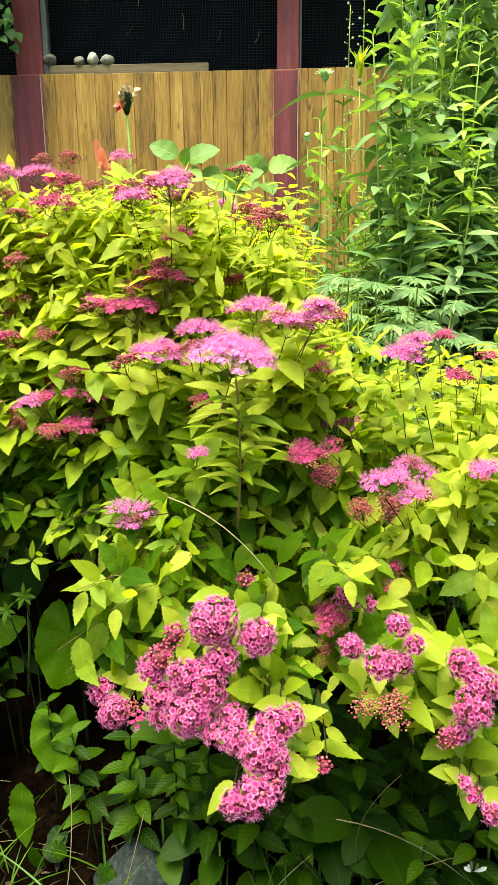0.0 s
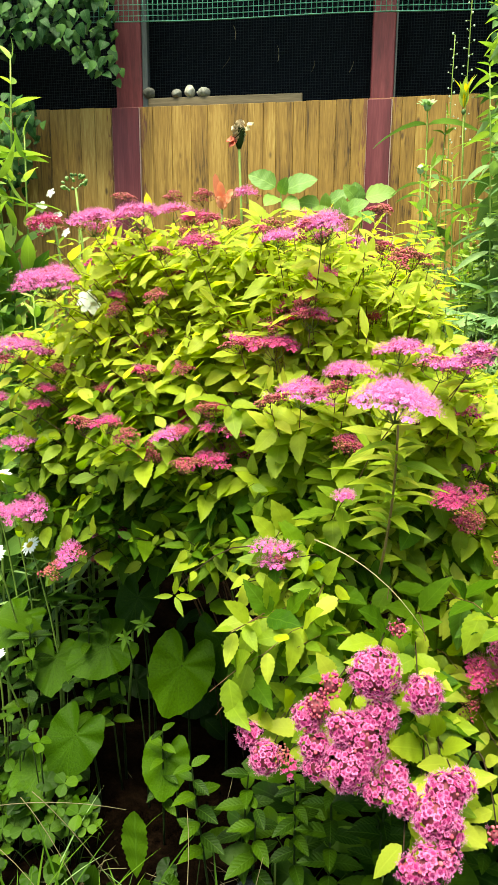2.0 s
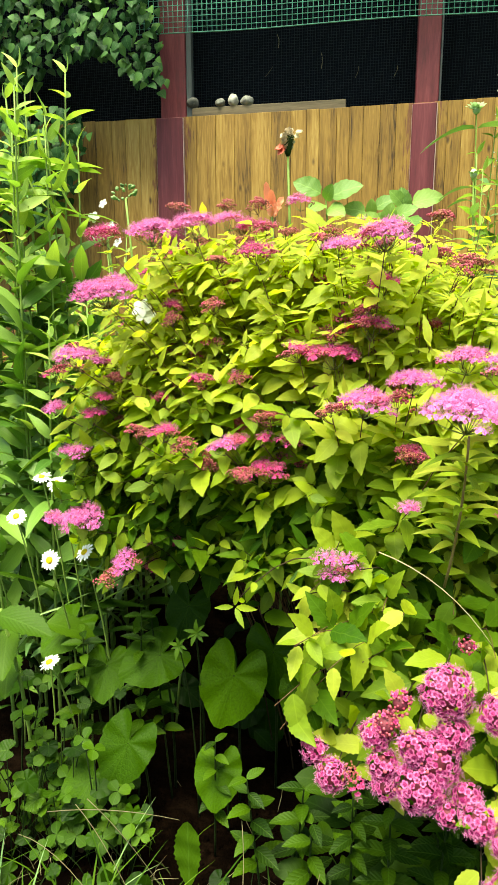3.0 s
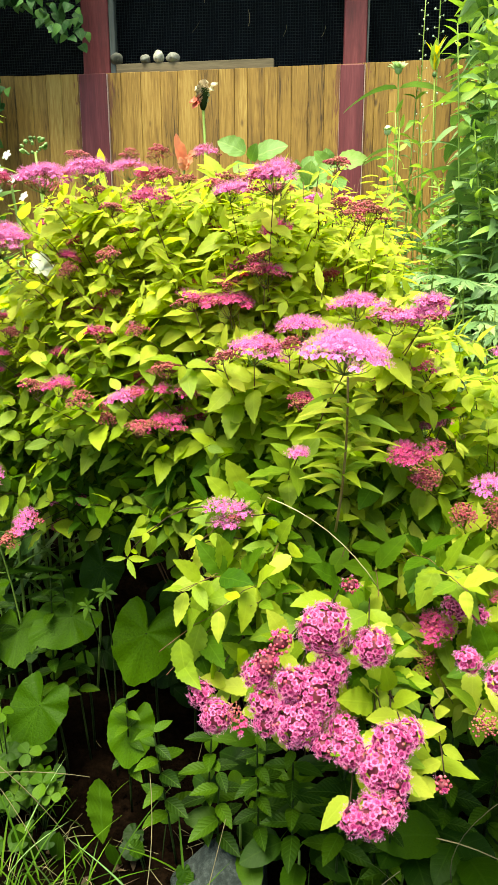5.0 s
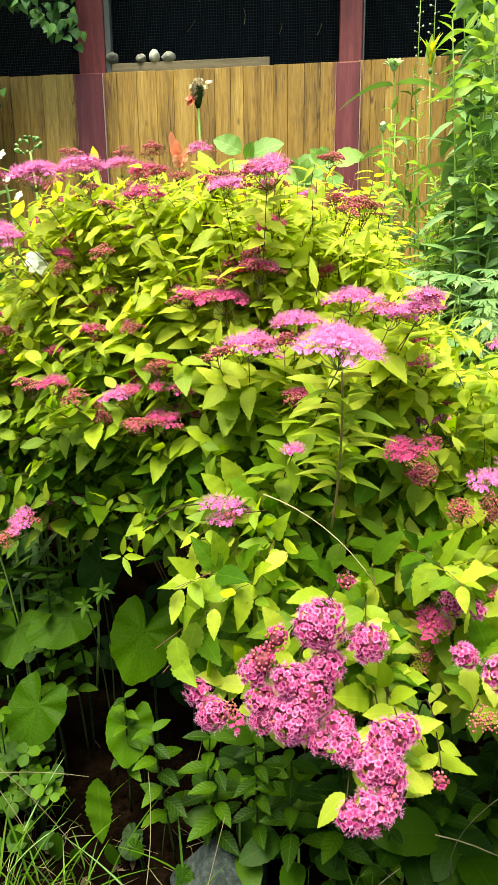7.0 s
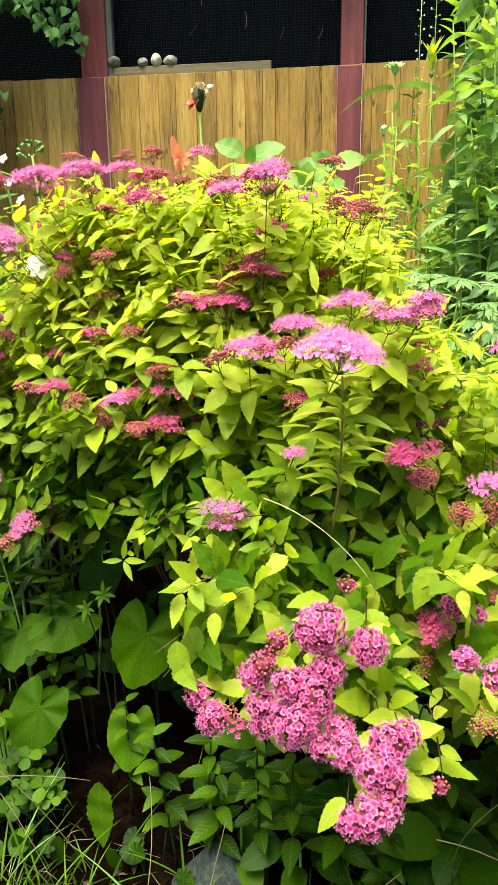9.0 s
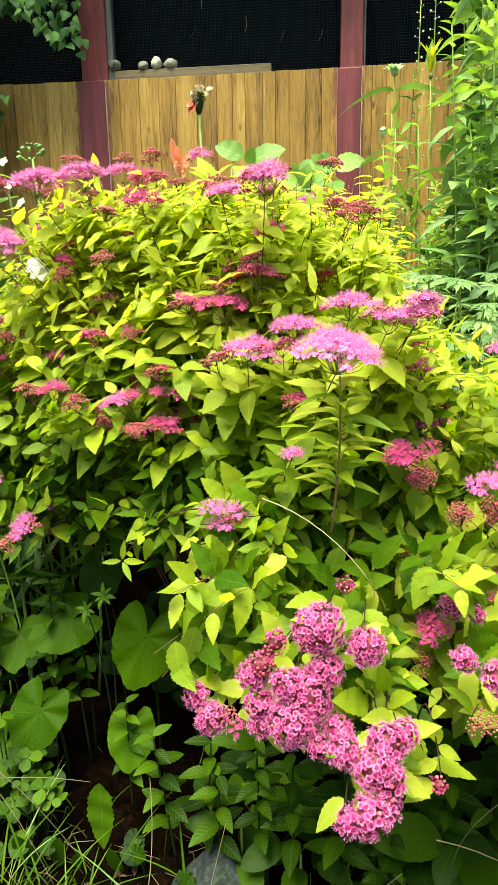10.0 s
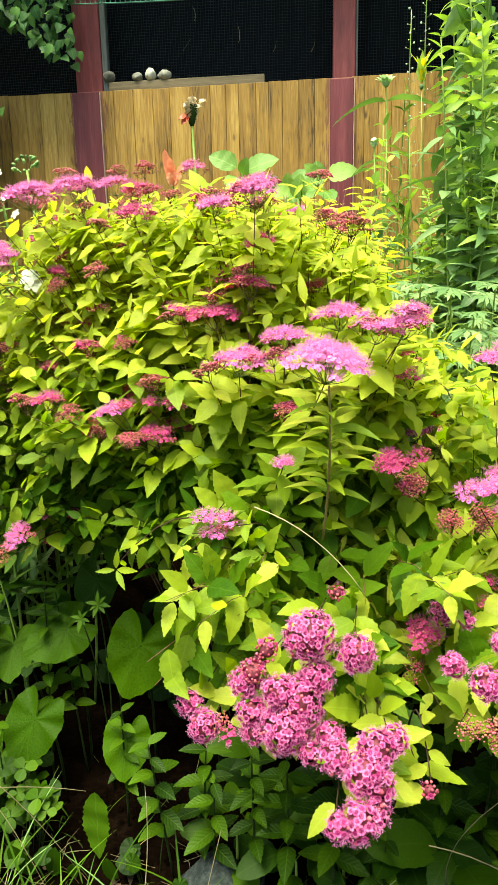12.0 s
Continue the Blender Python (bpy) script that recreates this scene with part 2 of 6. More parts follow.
# weed, heart, mint and broad weed greens are lowered to carry the bed's shade
M_WEED_SHADED = leaf_material("shaded_weed_leaf", (0.005, 0.017, 0.001), (0.012, 0.034, 0.001), (0.032, 0.076, 0.002), 0.3, veins=7.0, spec=0.1)
M_HEART_SHADED = heart_material("heart_leaf", (0.018, 0.047, 0.0012), (0.032, 0.075, 0.0016), (0.056, 0.118, 0.003))
M_DOCK = leaf_material("dock_leaf", (0.028, 0.068, 0.003), (0.043, 0.093, 0.004), (0.062, 0.122, 0.005), 0.35, veins=9.0, slope=0.9, spec=0.12, show=0.25, relief=0.2)
M_VINE = leaf_material("vine_leaf", (0.012, 0.045, 0.013), (0.032, 0.092, 0.025), (0.12, 0.24, 0.060), 0.3, rough=0.5, veins=6.0, slope=0.8, spec=0.1)
M_MINT_SHADED = leaf_material("shaded_mint_leaf", (0.009, 0.026, 0.001), (0.025, 0.060, 0.002), (0.062, 0.122, 0.004), 0.3, veins=7.0, spec=0.14, show=0.30, relief=0.4)
M_BROADW_SHADED = leaf_material("shaded_broad_weed_leaf", (0.009, 0.030, 0.001), (0.024, 0.059, 0.002), (0.054, 0.108, 0.003), 0.3, veins=7.0, spec=0.12, show=0.12, relief=0.14)
M_CREAM = petal_material("cream_bud", (0.45, 0.46, 0.22), (0.66, 0.64, 0.36), 0.2)
M_BUDPALE = petal_material("pale_green_bud", (0.34, 0.50, 0.22), (0.66, 0.76, 0.50), 0.35)
M_GRASS = leaf_material("grass_blade", (0.014, 0.040, 0.002), (0.036, 0.088, 0.004), (0.082, 0.150, 0.010), 0.28, veins=0.0, spec=0.12)
M_DRY = petal_material("dry_straw", (0.10, 0.08, 0.045), (0.36, 0.30, 0.18), 0.15, 0.75)
M_STALK = petal_material("bleached_stalk", (0.36, 0.29, 0.16), (0.48, 0.40, 0.24), 0.1, 0.7)
M_DEADLEAF = petal_material("dead_leaf", (0.018, 0.010, 0.006), (0.09, 0.058, 0.034), 0.1, 0.8)
M_PINK = petal_material("pink_petal", (0.38, 0.030, 0.170), (0.68, 0.175, 0.400))
M_ROSE = petal_material("rose_petal", (0.43, 0.050, 0.26), (0.68, 0.18, 0.48))
M_PALE = petal_material("pale_pink_petal", (0.56, 0.13, 0.42), (0.72, 0.25, 0.58))
M_REDP = petal_material("crimson_petal", (0.42, 0.022, 0.130), (0.62, 0.075, 0.270))
M_EYE = petal_material("floret_eye", (0.12, 0.003, 0.05), (0.24, 0.008, 0.10), 0.1)
M_BUD = petal_material("rosy_bud", (0.30, 0.032, 0.070), (0.50, 0.120, 0.165), 0.15)
M_FADED = petal_material("faded_seed_head", (0.16, 0.048, 0.034), (0.40, 0.15, 0.10), 0.1)
M_STAMEN = petal_material("stamen", (0.66, 0.15, 0.44), (0.80, 0.30, 0.58), 0.3)
M_ORANGE = petal_material("orange_petal", (0.86, 0.24, 0.13), (0.94, 0.46, 0.32), 0.4)
M_WHITE = petal_material("white_petal", (0.75, 0.75, 0.73), (0.85, 0.85, 0.84), 0.25)
M_YELLOW = petal_material("yellow_petal", (0.74, 0.58, 0.02), (0.84, 0.72, 0.05), 0.35)
M_PODS = petal_material("silver_pod", (0.42, 0.48, 0.44), (0.62, 0.66, 0.62), 0.2)
M_POPPY = petal_material("withered_poppy", (0.34, 0.24, 0.14), (0.78, 0.66, 0.48), 0.25)
M_REDWILT = petal_material("wilted_red_petal", (0.30, 0.05, 0.035), (0.55, 0.13, 0.09), 0.15)
M_TWIG = rough_material("reddish_twig", ((0.3, (0.045, 0.020, 0.011)), (0.7, (0.14, 0.064, 0.030))), 60, rough=0.7)
# near-black copy of the twig colour, shade included, for canes low in the shrub
M_CANE_SHADED = rough_material("shaded_cane", ((0.3, (0.012, 0.008, 0.005)), (0.7, (0.045, 0.028, 0.016))), 60, rough=0.85, spec=0.1)
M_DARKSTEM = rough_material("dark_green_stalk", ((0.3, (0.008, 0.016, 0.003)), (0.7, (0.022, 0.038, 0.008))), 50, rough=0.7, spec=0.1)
# pale tone for the highlight on the batten edges
M_EDGE_HIGHLIGHT = rough_material("pale_edge_highlight", ((0.3, (0.28, 0.17, 0.16)), (0.7, (0.46, 0.33, 0.31))), 30, rough=0.7)
M_STEM = rough_material("green_stem", ((0.3, (0.10, 0.17, 0.03)), (0.7, (0.22, 0.30, 0.06))), 50, rough=0.55)
# soil far below its own tone: the shade under the plants is in the colour
M_SOIL_SHADED = rough_material("soil", ((0.25, (0.0008, 0.0005, 0.0004)), (0.5, (0.0026, 0.0015, 0.001)), (0.75, (0.010, 0.0055, 0.0035))), 14, 9, 1.0, 0.9, 0.02, spec=0.0)
M_ROCK = rough_material("slate_rock", ((0.32, (0.005, 0.008, 0.009)), (0.5, (0.017, 0.022, 0.023)), (0.68, (0.062, 0.074, 0.076))), 120, 8, 0.75, 0.8, 0.008)
M_PEBBLE = rough_material("river_pebble", ((0.3, (0.09, 0.085, 0.078)), (0.7, (0.36, 0.34, 0.31))), 60, 6, 0.75, 0.3, 0.004, vary=0.5)
M_PALEPEB = rough_material("pale_pebble", ((0.3, (0.22, 0.20, 0.17)), (0.55, (0.50, 0.47, 0.42)), (0.75, (0.66, 0.63, 0.58))), 45, 6, 0.75, 0.3, 0.003)
M_BOARD = board_material()
M_MAROON = rough_material("maroon_paint", ((0.25, (0.04, 0.009, 0.012)), (0.5, (0.115, 0.018, 0.026)), (0.78, (0.19, 0.045, 0.055))), 4, 8, 0.55, 0.3, 0.002, (8, 8, 1.0), 0.1)
M_BATTEN = rough_material("worn_maroon_paint", ((0.25, (0.045, 0.009, 0.013)), (0.5, (0.12, 0.020, 0.031)), (0.66, (0.17, 0.040, 0.052)), (0.80, (0.32, 0.17, 0.18))), 4, 8, 0.55, 0.4, 0.002, (8, 8, 0.5), 0.06)
M_FRAME = rough_material("grey_frame_wood", ((0.3, (0.03, 0.034, 0.038)), (0.7, (0.10, 0.11, 0.12))), 5, 6, 0.8, 0.3, 0.002, (8, 8, 0.7))
M_GREYWOOD = rough_material("weathered_wood", ((0.3, (0.060, 0.045, 0.030)), (0.7, (0.19, 0.145, 0.095))), 4, 8, 0.8, 0.4, 0.003, (0.9, 9, 9))
# near-black blue that paints the unlit interior of the enclosure
M_DARK_INTERIOR = rough_material("dark_interior", ((0.3, (0.0016, 0.0026, 0.005)), (0.7, (0.0034, 0.0052, 0.009))), 30, 4, 0.95, 0.3, 0.002, spec=0.05)
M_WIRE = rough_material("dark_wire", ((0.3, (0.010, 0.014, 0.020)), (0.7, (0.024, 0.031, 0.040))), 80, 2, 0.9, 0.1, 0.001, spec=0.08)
M_NET = rough_material("green_plastic", ((0.3, (0.10, 0.30, 0.24)), (0.7, (0.17, 0.42, 0.34))), 40, 2, 0.5, 0.1, 0.001)
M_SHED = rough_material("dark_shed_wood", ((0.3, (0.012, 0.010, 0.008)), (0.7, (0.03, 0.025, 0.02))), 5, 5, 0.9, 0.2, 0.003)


# ---- mesh helpers ----
rng = np.random.default_rng(7)


def U(a, b):
    return float(rng.uniform(a, b))


class Batch:
    """Copies of small templates gathered into one mesh."""

    def __init__(self):
        self.v, self.f, self.uv, self.mi, self.n, self.mats = [], [], [], [], 0, []

    def slot(self, mat):
        if mat not in self.mats:
            self.mats.append(mat)
        return self.mats.index(mat)

    def add(self, tpl, m, mat):
        v, f, uv = tpl
        m = np.array(m)
        self.v.append(v @ m[:3, :3].T + m[:3, 3])
        self.f.extend([tuple(i + self.n for i in q) for q in f])
        self.uv.append(uv)
        self.mi.extend([self.slot(mat)] * len(f))
        self.n += len(v)

    def mesh(self, name, smooth=True):
        me = bpy.data.meshes.new(name)
        me.from_pydata(np.concatenate(self.v).tolist(), [], self.f)
        uvs = np.concatenate(self.uv)
        layer = me.uv_layers.new(name="UVMap")
        idx = np.empty(len(me.loops), dtype=np.int32)
        me.loops.foreach_get("vertex_index", idx)
        layer.data.foreach_set("uv", uvs[idx].astype(np.float32).ravel())
        me.polygons.foreach_set("material_index", np.array(self.mi, dtype=np.int32))
        me.polygons.foreach_set("use_smooth", np.full(len(me.polygons), smooth))
        for mat in self.mats:
            me.materials.append(mat)
        me.update()
        return me


def part(name, data, parent, label="", m=None):
    """One mesh object under a thing or a part; m is its place in the world of its parent."""
    ob = new(name, data)
    ob.parent = parent
    if m is not None:
        ob.matrix_basis = m
    return tagged(ob, label) if label else ob


def thing(name, label, category, at=(0, 0, 0), group="", kind=""):
    ob = new(name)
    ob.empty_display_size = 0.05
    ob.matrix_basis = Matrix.Translation(at)
    return tagged(ob, label, category, group, kind)


def grid(rows, cols):
    return [(r * cols + c, r * cols + c + 1, (r + 1) * cols + c + 1, (r + 1) * cols + c) for r in range(rows - 1) for c in range(cols - 1)]


def leaf_template(ratio=0.45, n=9, widest=0.38, fold=0.25, curl=0.25, teeth=0.0, tip=1.0, base=0.7, twist=0.0, wave=0.0, stalk=0.0):
    """A blade one long, from the origin along +Y, its upper face to +Z."""
    v, uv = [], []
    for i in range(n):
        s = i / (n - 1)
        k = s ** base / max(widest, 0.01) ** base if s < widest else ((1 - s) / (1 - widest)) ** tip
        w = ratio / 2 * math.sin(min(1.0, k) * math.pi / 2)
        if teeth and 0 < i < n - 1:
            w *= 1 + (teeth if i % 2 else -teeth)
        z = -curl * s * s
        for side in (-1, 0, 1):
            a = twist * s
            x = side * w
            h = fold * abs(x) + wave * w * math.sin(s * 19 + side * 2)
            v.append((x * math.cos(a) - h * math.sin(a), stalk + s * (1 - stalk) + (teeth * 0.12 * abs(side) if i < n - 1 else 0), z + x * math.sin(a) + h * math.cos(a)))
            uv.append((0.5 + side * w / ratio, s))
    return np.array(v), grid(n, 3), np.array(uv)


def kidney_template(width=1.0, fold=0.16, curl=0.25, ripple=0.04):
    """Broad heart one long with round lobes and a deep notch; the stalk joins at the origin, the blunt tip lies at +Y."""
    turn = np.radians([0, 10, 28, 60, 90, 115, 135, 147, 156, 163, 170, 180])
    far = [0.78, 0.70, 0.62, 0.535, 0.50, 0.51, 0.535, 0.53, 0.47, 0.33, 0.16, 0.03]
    v, uv = [(0, 0, 0)], [(0.5, 0.4)]
    rings, m = 5, 48
    for r in range(1, rings):
        q = r / (rings - 1)
        for i in range(m):
            a = 2 * math.pi * (i + 0.5) / m
            k = a if a <= math.pi else 2 * math.pi - a
            s = 1 if a <= math.pi else -1
            d = float(np.interp(k, turn, far)) * q * (1 + (0.012 if i % 2 else -0.012) * (q > 0.9))
            x, y = s * d * math.sin(k) * width, d * math.cos(k)
            z = fold * abs(x) - curl * max(0.0, y) ** 2 - 0.5 * curl * min(0.0, y) ** 2 - 0.12 * x * x + 0.35 * ripple * q * math.cos(k * 9) + ripple * q * q * math.sin(k * 7 + s)
            v.append((x, y, z))
            uv.append((0.5 + x, 0.4 + y * 0.8))
    f = [(0, 1 + i, 1 + (i + 1) % m) for i in range(m)]
    f += [(1 + r * m + i, 1 + (r + 1) * m + i, 1 + (r + 1) * m + (i + 1) % m, 1 + r * m + (i + 1) % m) for r in range(rings - 2) for i in range(m)]
    return np.array(v), [q[::-1] for q in f], np.array(uv)


def palmate_template(lobes=5, spread=250):
    """Deep-cut hand of lobes round the origin, the middle one along +Y."""
    v, f, uv = [], [], []
    for k in range(lobes):
        a = radians(-spread / 2 + spread * k / (lobes - 1))
        size = 1.0 - 0.35 * abs(k - (lobes - 1) / 2) / ((lobes - 1) / 2)
        for d, l, w in ((0.0, 1.0, 0.20), (-0.38, 0.74, 0.14), (0.38, 0.74, 0.14)):
            lv, lf, luv = leaf_template(w / l, 6, 0.6, 0.2, 0.22, 0.25, 0.9, 1.2)
            c, s = math.cos(a + d), math.sin(a + d)
            x, y = lv[:, 0] * l * size, lv[:, 1] * l * size
            n0 = sum(len(q) for q in v)
            v.append(np.stack([x * c + y * s, -x * s + y * c, lv[:, 2] * l * size], 1))
            f += [tuple(i + n0 for i in q) for q in lf]
            uv.append(luv)
    return np.concatenate(v), f, np.concatenate(uv)


def trefoil_template():
    v, f, uv = [], [], []
    for k in range(3):
        a = radians(120 * k)
        lv, lf, luv = leaf_template(0.85, 6, 0.62, 0.25, 0.1, 0.0, 0.6, 0.8)
        c, s = math.cos(a), math.sin(a)
        n0 = sum(len(q) for q in v)
        v.append(np.stack([lv[:, 0] * c + lv[:, 1] * s, -lv[:, 0] * s + lv[:, 1] * c, lv[:, 2]], 1))
        f += [tuple(i + n0 for i in q) for q in lf]
        uv.append(luv)
    return np.concatenate(v), f, np.concatenate(uv)


def ball_template(seg=6, rings=4, squash=1.0):
    v = [(0, 0, squash)]
    for r in range(1, rings):
        p = math.pi * r / rings
        v += [(math.sin(p) * math.cos(2 * math.pi * i / seg), math.sin(p) * math.sin(2 * math.pi * i / seg), squash * math.cos(p)) for i in range(seg)]
    v.append((0, 0, -squash))
    f = [(0, 1 + i, 1 + (i + 1) % seg) for i in range(seg)]
    for r in range(rings - 2):
        f += [(1 + r * seg + i, 1 + (r + 1) * seg + i, 1 + (r + 1) * seg + (i + 1) % seg, 1 + r * seg + (i + 1) % seg) for i in range(seg)]
    last = len(v) - 1
    f += [(last, last - seg + (i + 1) % seg, last - seg + i) for i in range(seg)]
    return np.array(v), f, np.full((len(v), 2), 0.5)


def tube_template(points, radii, seg=5):
    """A tapered stem through the points."""
    v, f = [], []
    pts = [Vector(p) for p in points]
    for i, p in enumerate(pts):
        d = (pts[min(i + 1, len(pts) - 1)] - pts[max(i - 1, 0)]).normalized()
        a = d.cross(Vector((0.31, 0.2, 0.93)) if abs(d.z) < 0.9 else Vector((1, 0.1, 0))).normalized()
        b = d.cross(a)
        v += [tuple(p + radii[i] * (math.cos(2 * math.pi * k / seg) * a + math.sin(2 * math.pi * k / seg) * b)) for k in range(seg)]
        if i:
            q = (i - 1) * seg
            f += [(q + k, q + (k + 1) % seg, q + seg + (k + 1) % seg, q + seg + k) for k in range(seg)]
    f.append(tuple(range(seg - 1, -1, -1)))
    f.append(tuple(len(v) - seg + k for k in range(seg)))
    return np.array(v), f, np.full((len(v), 2), 0.5)


def arc(a, b, bow=(0, 0, 0), n=7):
    a, b, bow = Vector(a), Vector(b), Vector(bow)
    return [a.lerp(b, i / (n - 1)) + bow * (4 * (i / (n - 1)) * (1 - i / (n - 1))) for i in range(n)]


def taper(r0, r1, n):
    return [r0 + (r1 - r0) * i / (n - 1) for i in range(n)]


def orient(at, d, up=(0, 0, 1), size=1.0):
    """Pose with +Y along d and +Z as near up as it can be."""
    y = Vector(d).normalized()
    x = y.cross(Vector(up))
    if x.length < 1e-4:
        x = Vector((1, 0, 0))
    x.normalize()
    z = x.cross(y)
    return Matrix.Translation(at) @ Matrix((x, y, z)).transposed().to_4x4() @ Matrix.Diagonal((size, size, size, 1))


def upright(at, n, size=1.0, spin=0.0):
    """Pose with +Z along n."""
    q = Vector(n).normalized().to_track_quat("Z", "Y").to_matrix().to_4x4()
    return Matrix.Translation(at) @ q @ Matrix.Rotation(spin, 4, "Z") @ Matrix.Diagonal((size, size, size, 1))


def one(tpl, mat, name, smooth=True):
    b = Batch()
    b.add(tpl, np.eye(4), mat)
    return b.mesh(name, smooth)


def box_mesh(name, x0, x1, y0, y1, z0, z1, mat, bevel=0.002):
    bm = bmesh.new()
    bmesh.ops.create_cube(bm, size=1)
    for p in bm.verts:
        p.co = ((x0 + x1) / 2 + p.co.x * (x1 - x0), (y0 + y1) / 2 + p.co.y * (y1 - y0), (z0 + z1) / 2 + p.co.z * (z1 - z0))
    if bevel:
        bmesh.ops.bevel(bm, geom=bm.edges[:], offset=bevel, segments=1, affect="EDGES")
    me = bpy.data.meshes.new(name)
    bm.to_mesh(me)
    bm.free()
    me.materials.append(mat)
    return me


def rock_mesh(name, sx, sy, sz, mat, seed, rough=0.18, flat=False):
    bm = bmesh.new()
    bmesh.ops.create_icosphere(bm, subdivisions=4 if flat else 3, radius=1)
    for p in bm.verts:
        q = p.co * 1.3 + Vector((seed * 7.1, seed * 3.3, 0))
        k = 1 + rough * noise.noise(q) + rough * 0.4 * noise.noise(q * 3)
        if flat:
            k *= 1 + 0.10 * noise.noise(q * 2.2) + 0.03 * noise.noise(q * 9) - 0.05 * abs(noise.noise(q * 4.5))
        p.co = Vector((p.co.x * sx, p.co.y * sy, p.co.z * sz)) * k
    if flat:
        for i in range(11):
            a, h = i * 2.4, -0.5 + 1.45 * i / 10
            n = Vector((math.cos(a) * math.sqrt(max(0.05, 1 - h * h)), math.sin(a) * math.sqrt(max(0.05, 1 - h * h)), h)).normalized()
            reach = 0.80 * Vector((n.x * sx, n.y * sy, n.z * sz)).length
            for p in bm.verts:
                past = p.co.dot(n) - reach
                if past > 0:
                    p.co -= n * past * 0.94
    for e in bm.faces:
        e.smooth = True
    me = bpy.data.meshes.new(name)
    bm.to_mesh(me)
    bm.free()
    me.materials.append(mat)
    return me


def lie(x, y):
    """Height of the ground: level in front, rising gently to the fence."""
    rise = 0.11 * max(0.0, min(y, 3.6) - 1.0)
    return rise + 0.018 * noise.noise(Vector((x * 3, y * 3, 0))) + 0.008 * noise.noise(Vector((x * 11, y * 11, 3)))


# ---- ground ----
def steps_of(inner, outer, fine, n_out):
    a = np.arange(inner[0], inner[1] + 1e-6, fine)
    k = np.linspace(0, 1, n_out + 1)[1:] ** 3
    return np.concatenate([(inner[0] + (outer[0] - inner[0]) * k)[::-1], a, inner[1] + (outer[1] - inner[1]) * k])


gx, gy = steps_of((-1.6, 1.6), (-60, 60), 0.025, 12), steps_of((0.2, 3.4), (-60, 60), 0.025, 12)
gv = [(x, y, lie(x, y) + (0.006 * noise.noise(Vector((x * 40, y * 40, 1))) if abs(x) < 1.7 and 0.1 < y < 1.6 else 0)) for y in gy for x in gx]
gb = Batch()
gb.add((np.array(gv), grid(len(gy), len(gx)), np.full((len(gv), 2), 0.5)), np.eye(4), M_SOIL_SHADED)
ground = tagged(new("ground", gb.mesh("ground")), "crumbly garden soil, coloured near black for the shade under the plants", "soil", kind="structure")

# ---- enclosure wall: boards, posts, dark screens ----
FY = 3.22
fence = thing("fence", "board wall of ochre stained planks with maroon posts", "fence", (0, 0, 0))
screen_wall = thing("mesh_enclosure", "dark mesh screens of a garden enclosure above the board wall", "enclosure", (0, 0, 0))


def fence_board(x0, w, top):
    dz = U(-0.0015, 0.0015)
    dy = U(-0.0012, 0.0012)
    part("board", box_mesh("board", x0 + 0.0006, x0 + w - 0.0006, FY + dy, FY + 0.022 + dy, 0.2, top + dz, M_BOARD, 0.0013), fence)


x = -2.75
while x < 2.4:
    w = U(0.058, 0.100)
    fence_board(x, w, 1.846 + 0.004 * math.sin(x * 2))
    x += w
for x0, x1 in ((-1.142, -1.014), (0.072, 0.174), (1.40, 1.51), (-2.45, -2.33)):
    part("post", box_mesh("post", x0, x1, FY + 0.024, FY + 0.124, 0.1, 2.9, M_MAROON, 0.004), fence, "maroon painted post")
    part("batten", box_mesh("batten", x0 - 0.012, x1 - 0.008, FY - 0.019, FY - 0.004, 0.2, 1.838, M_BATTEN, 0.003), fence, "maroon painted cover strip over the planks")
    # thin pale boxes put the edge highlight of the batten into geometry
    part("edge_strip", box_mesh("edge_strip", x0 - 0.0145, x0 - 0.0125, FY - 0.012, FY - 0.004, 0.2, 1.834, M_EDGE_HIGHLIGHT, 0.0006), fence, "pale strip standing for the highlight along the cover strip edge")
    part("edge_strip", box_mesh("edge_strip", x1 - 0.0075, x1 - 0.0035, FY - 0.016, FY - 0.004, 0.2, 1.836, M_EDGE_HIGHLIGHT, 0.0008), fence, "pale strip standing for the highlight along the cover strip edge")
for x0, x1 in ((-1.012, -0.986), (0.176, 0.184)):
    part("screen_frame", box_mesh("screen_frame", x0, x1, FY + 0.03, FY + 0.07, 1.80, 2.9, M_FRAME, 0.002), screen_wall, "narrow grey frame strip")
part("ledge_board", box_mesh("ledge_board", -0.985, -0.243, FY + 0.026, FY + 0.05, 1.80, 1.888, M_GREYWOOD, 0.003), fence, "weathered grey plank along the top")
part("top_rail", box_mesh("top_rail", -2.7, 2.4, FY + 0.125, FY + 0.17, 1.76, 1.835, M_SHED, 0.003), fence)

wire = Batch()
X0, X1, Z0, Z1 = -2.7, 2.4, 1.84, 2.88
for i in range(int((Z1 - Z0) / 0.0125)):
    z = Z0 + i * 0.0125
    wire.add(tube_template([(X0, FY + 0.128, z), (X1, FY + 0.128, z)], [0.0011] * 2, 3), np.eye(4), M_WIRE)
for i in range(int((X1 - X0) / 0.0125)):
    x = X0 + i * 0.0125
    wire.add(tube_template([(x, FY + 0.130, Z0), (x, FY + 0.130, Z1)], [0.0012] * 2, 3), np.eye(4), M_WIRE)
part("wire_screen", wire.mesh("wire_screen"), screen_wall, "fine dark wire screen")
# added sheet: gives the darkness behind the screen as a flat colour
part("shade_cloth", box_mesh("shade_cloth", X0, X1, FY + 0.21, FY + 0.215, 1.5, 2.9, M_DARK_INTERIOR, 0), screen_wall, "added black sheet standing for the unlit interior behind the screen")
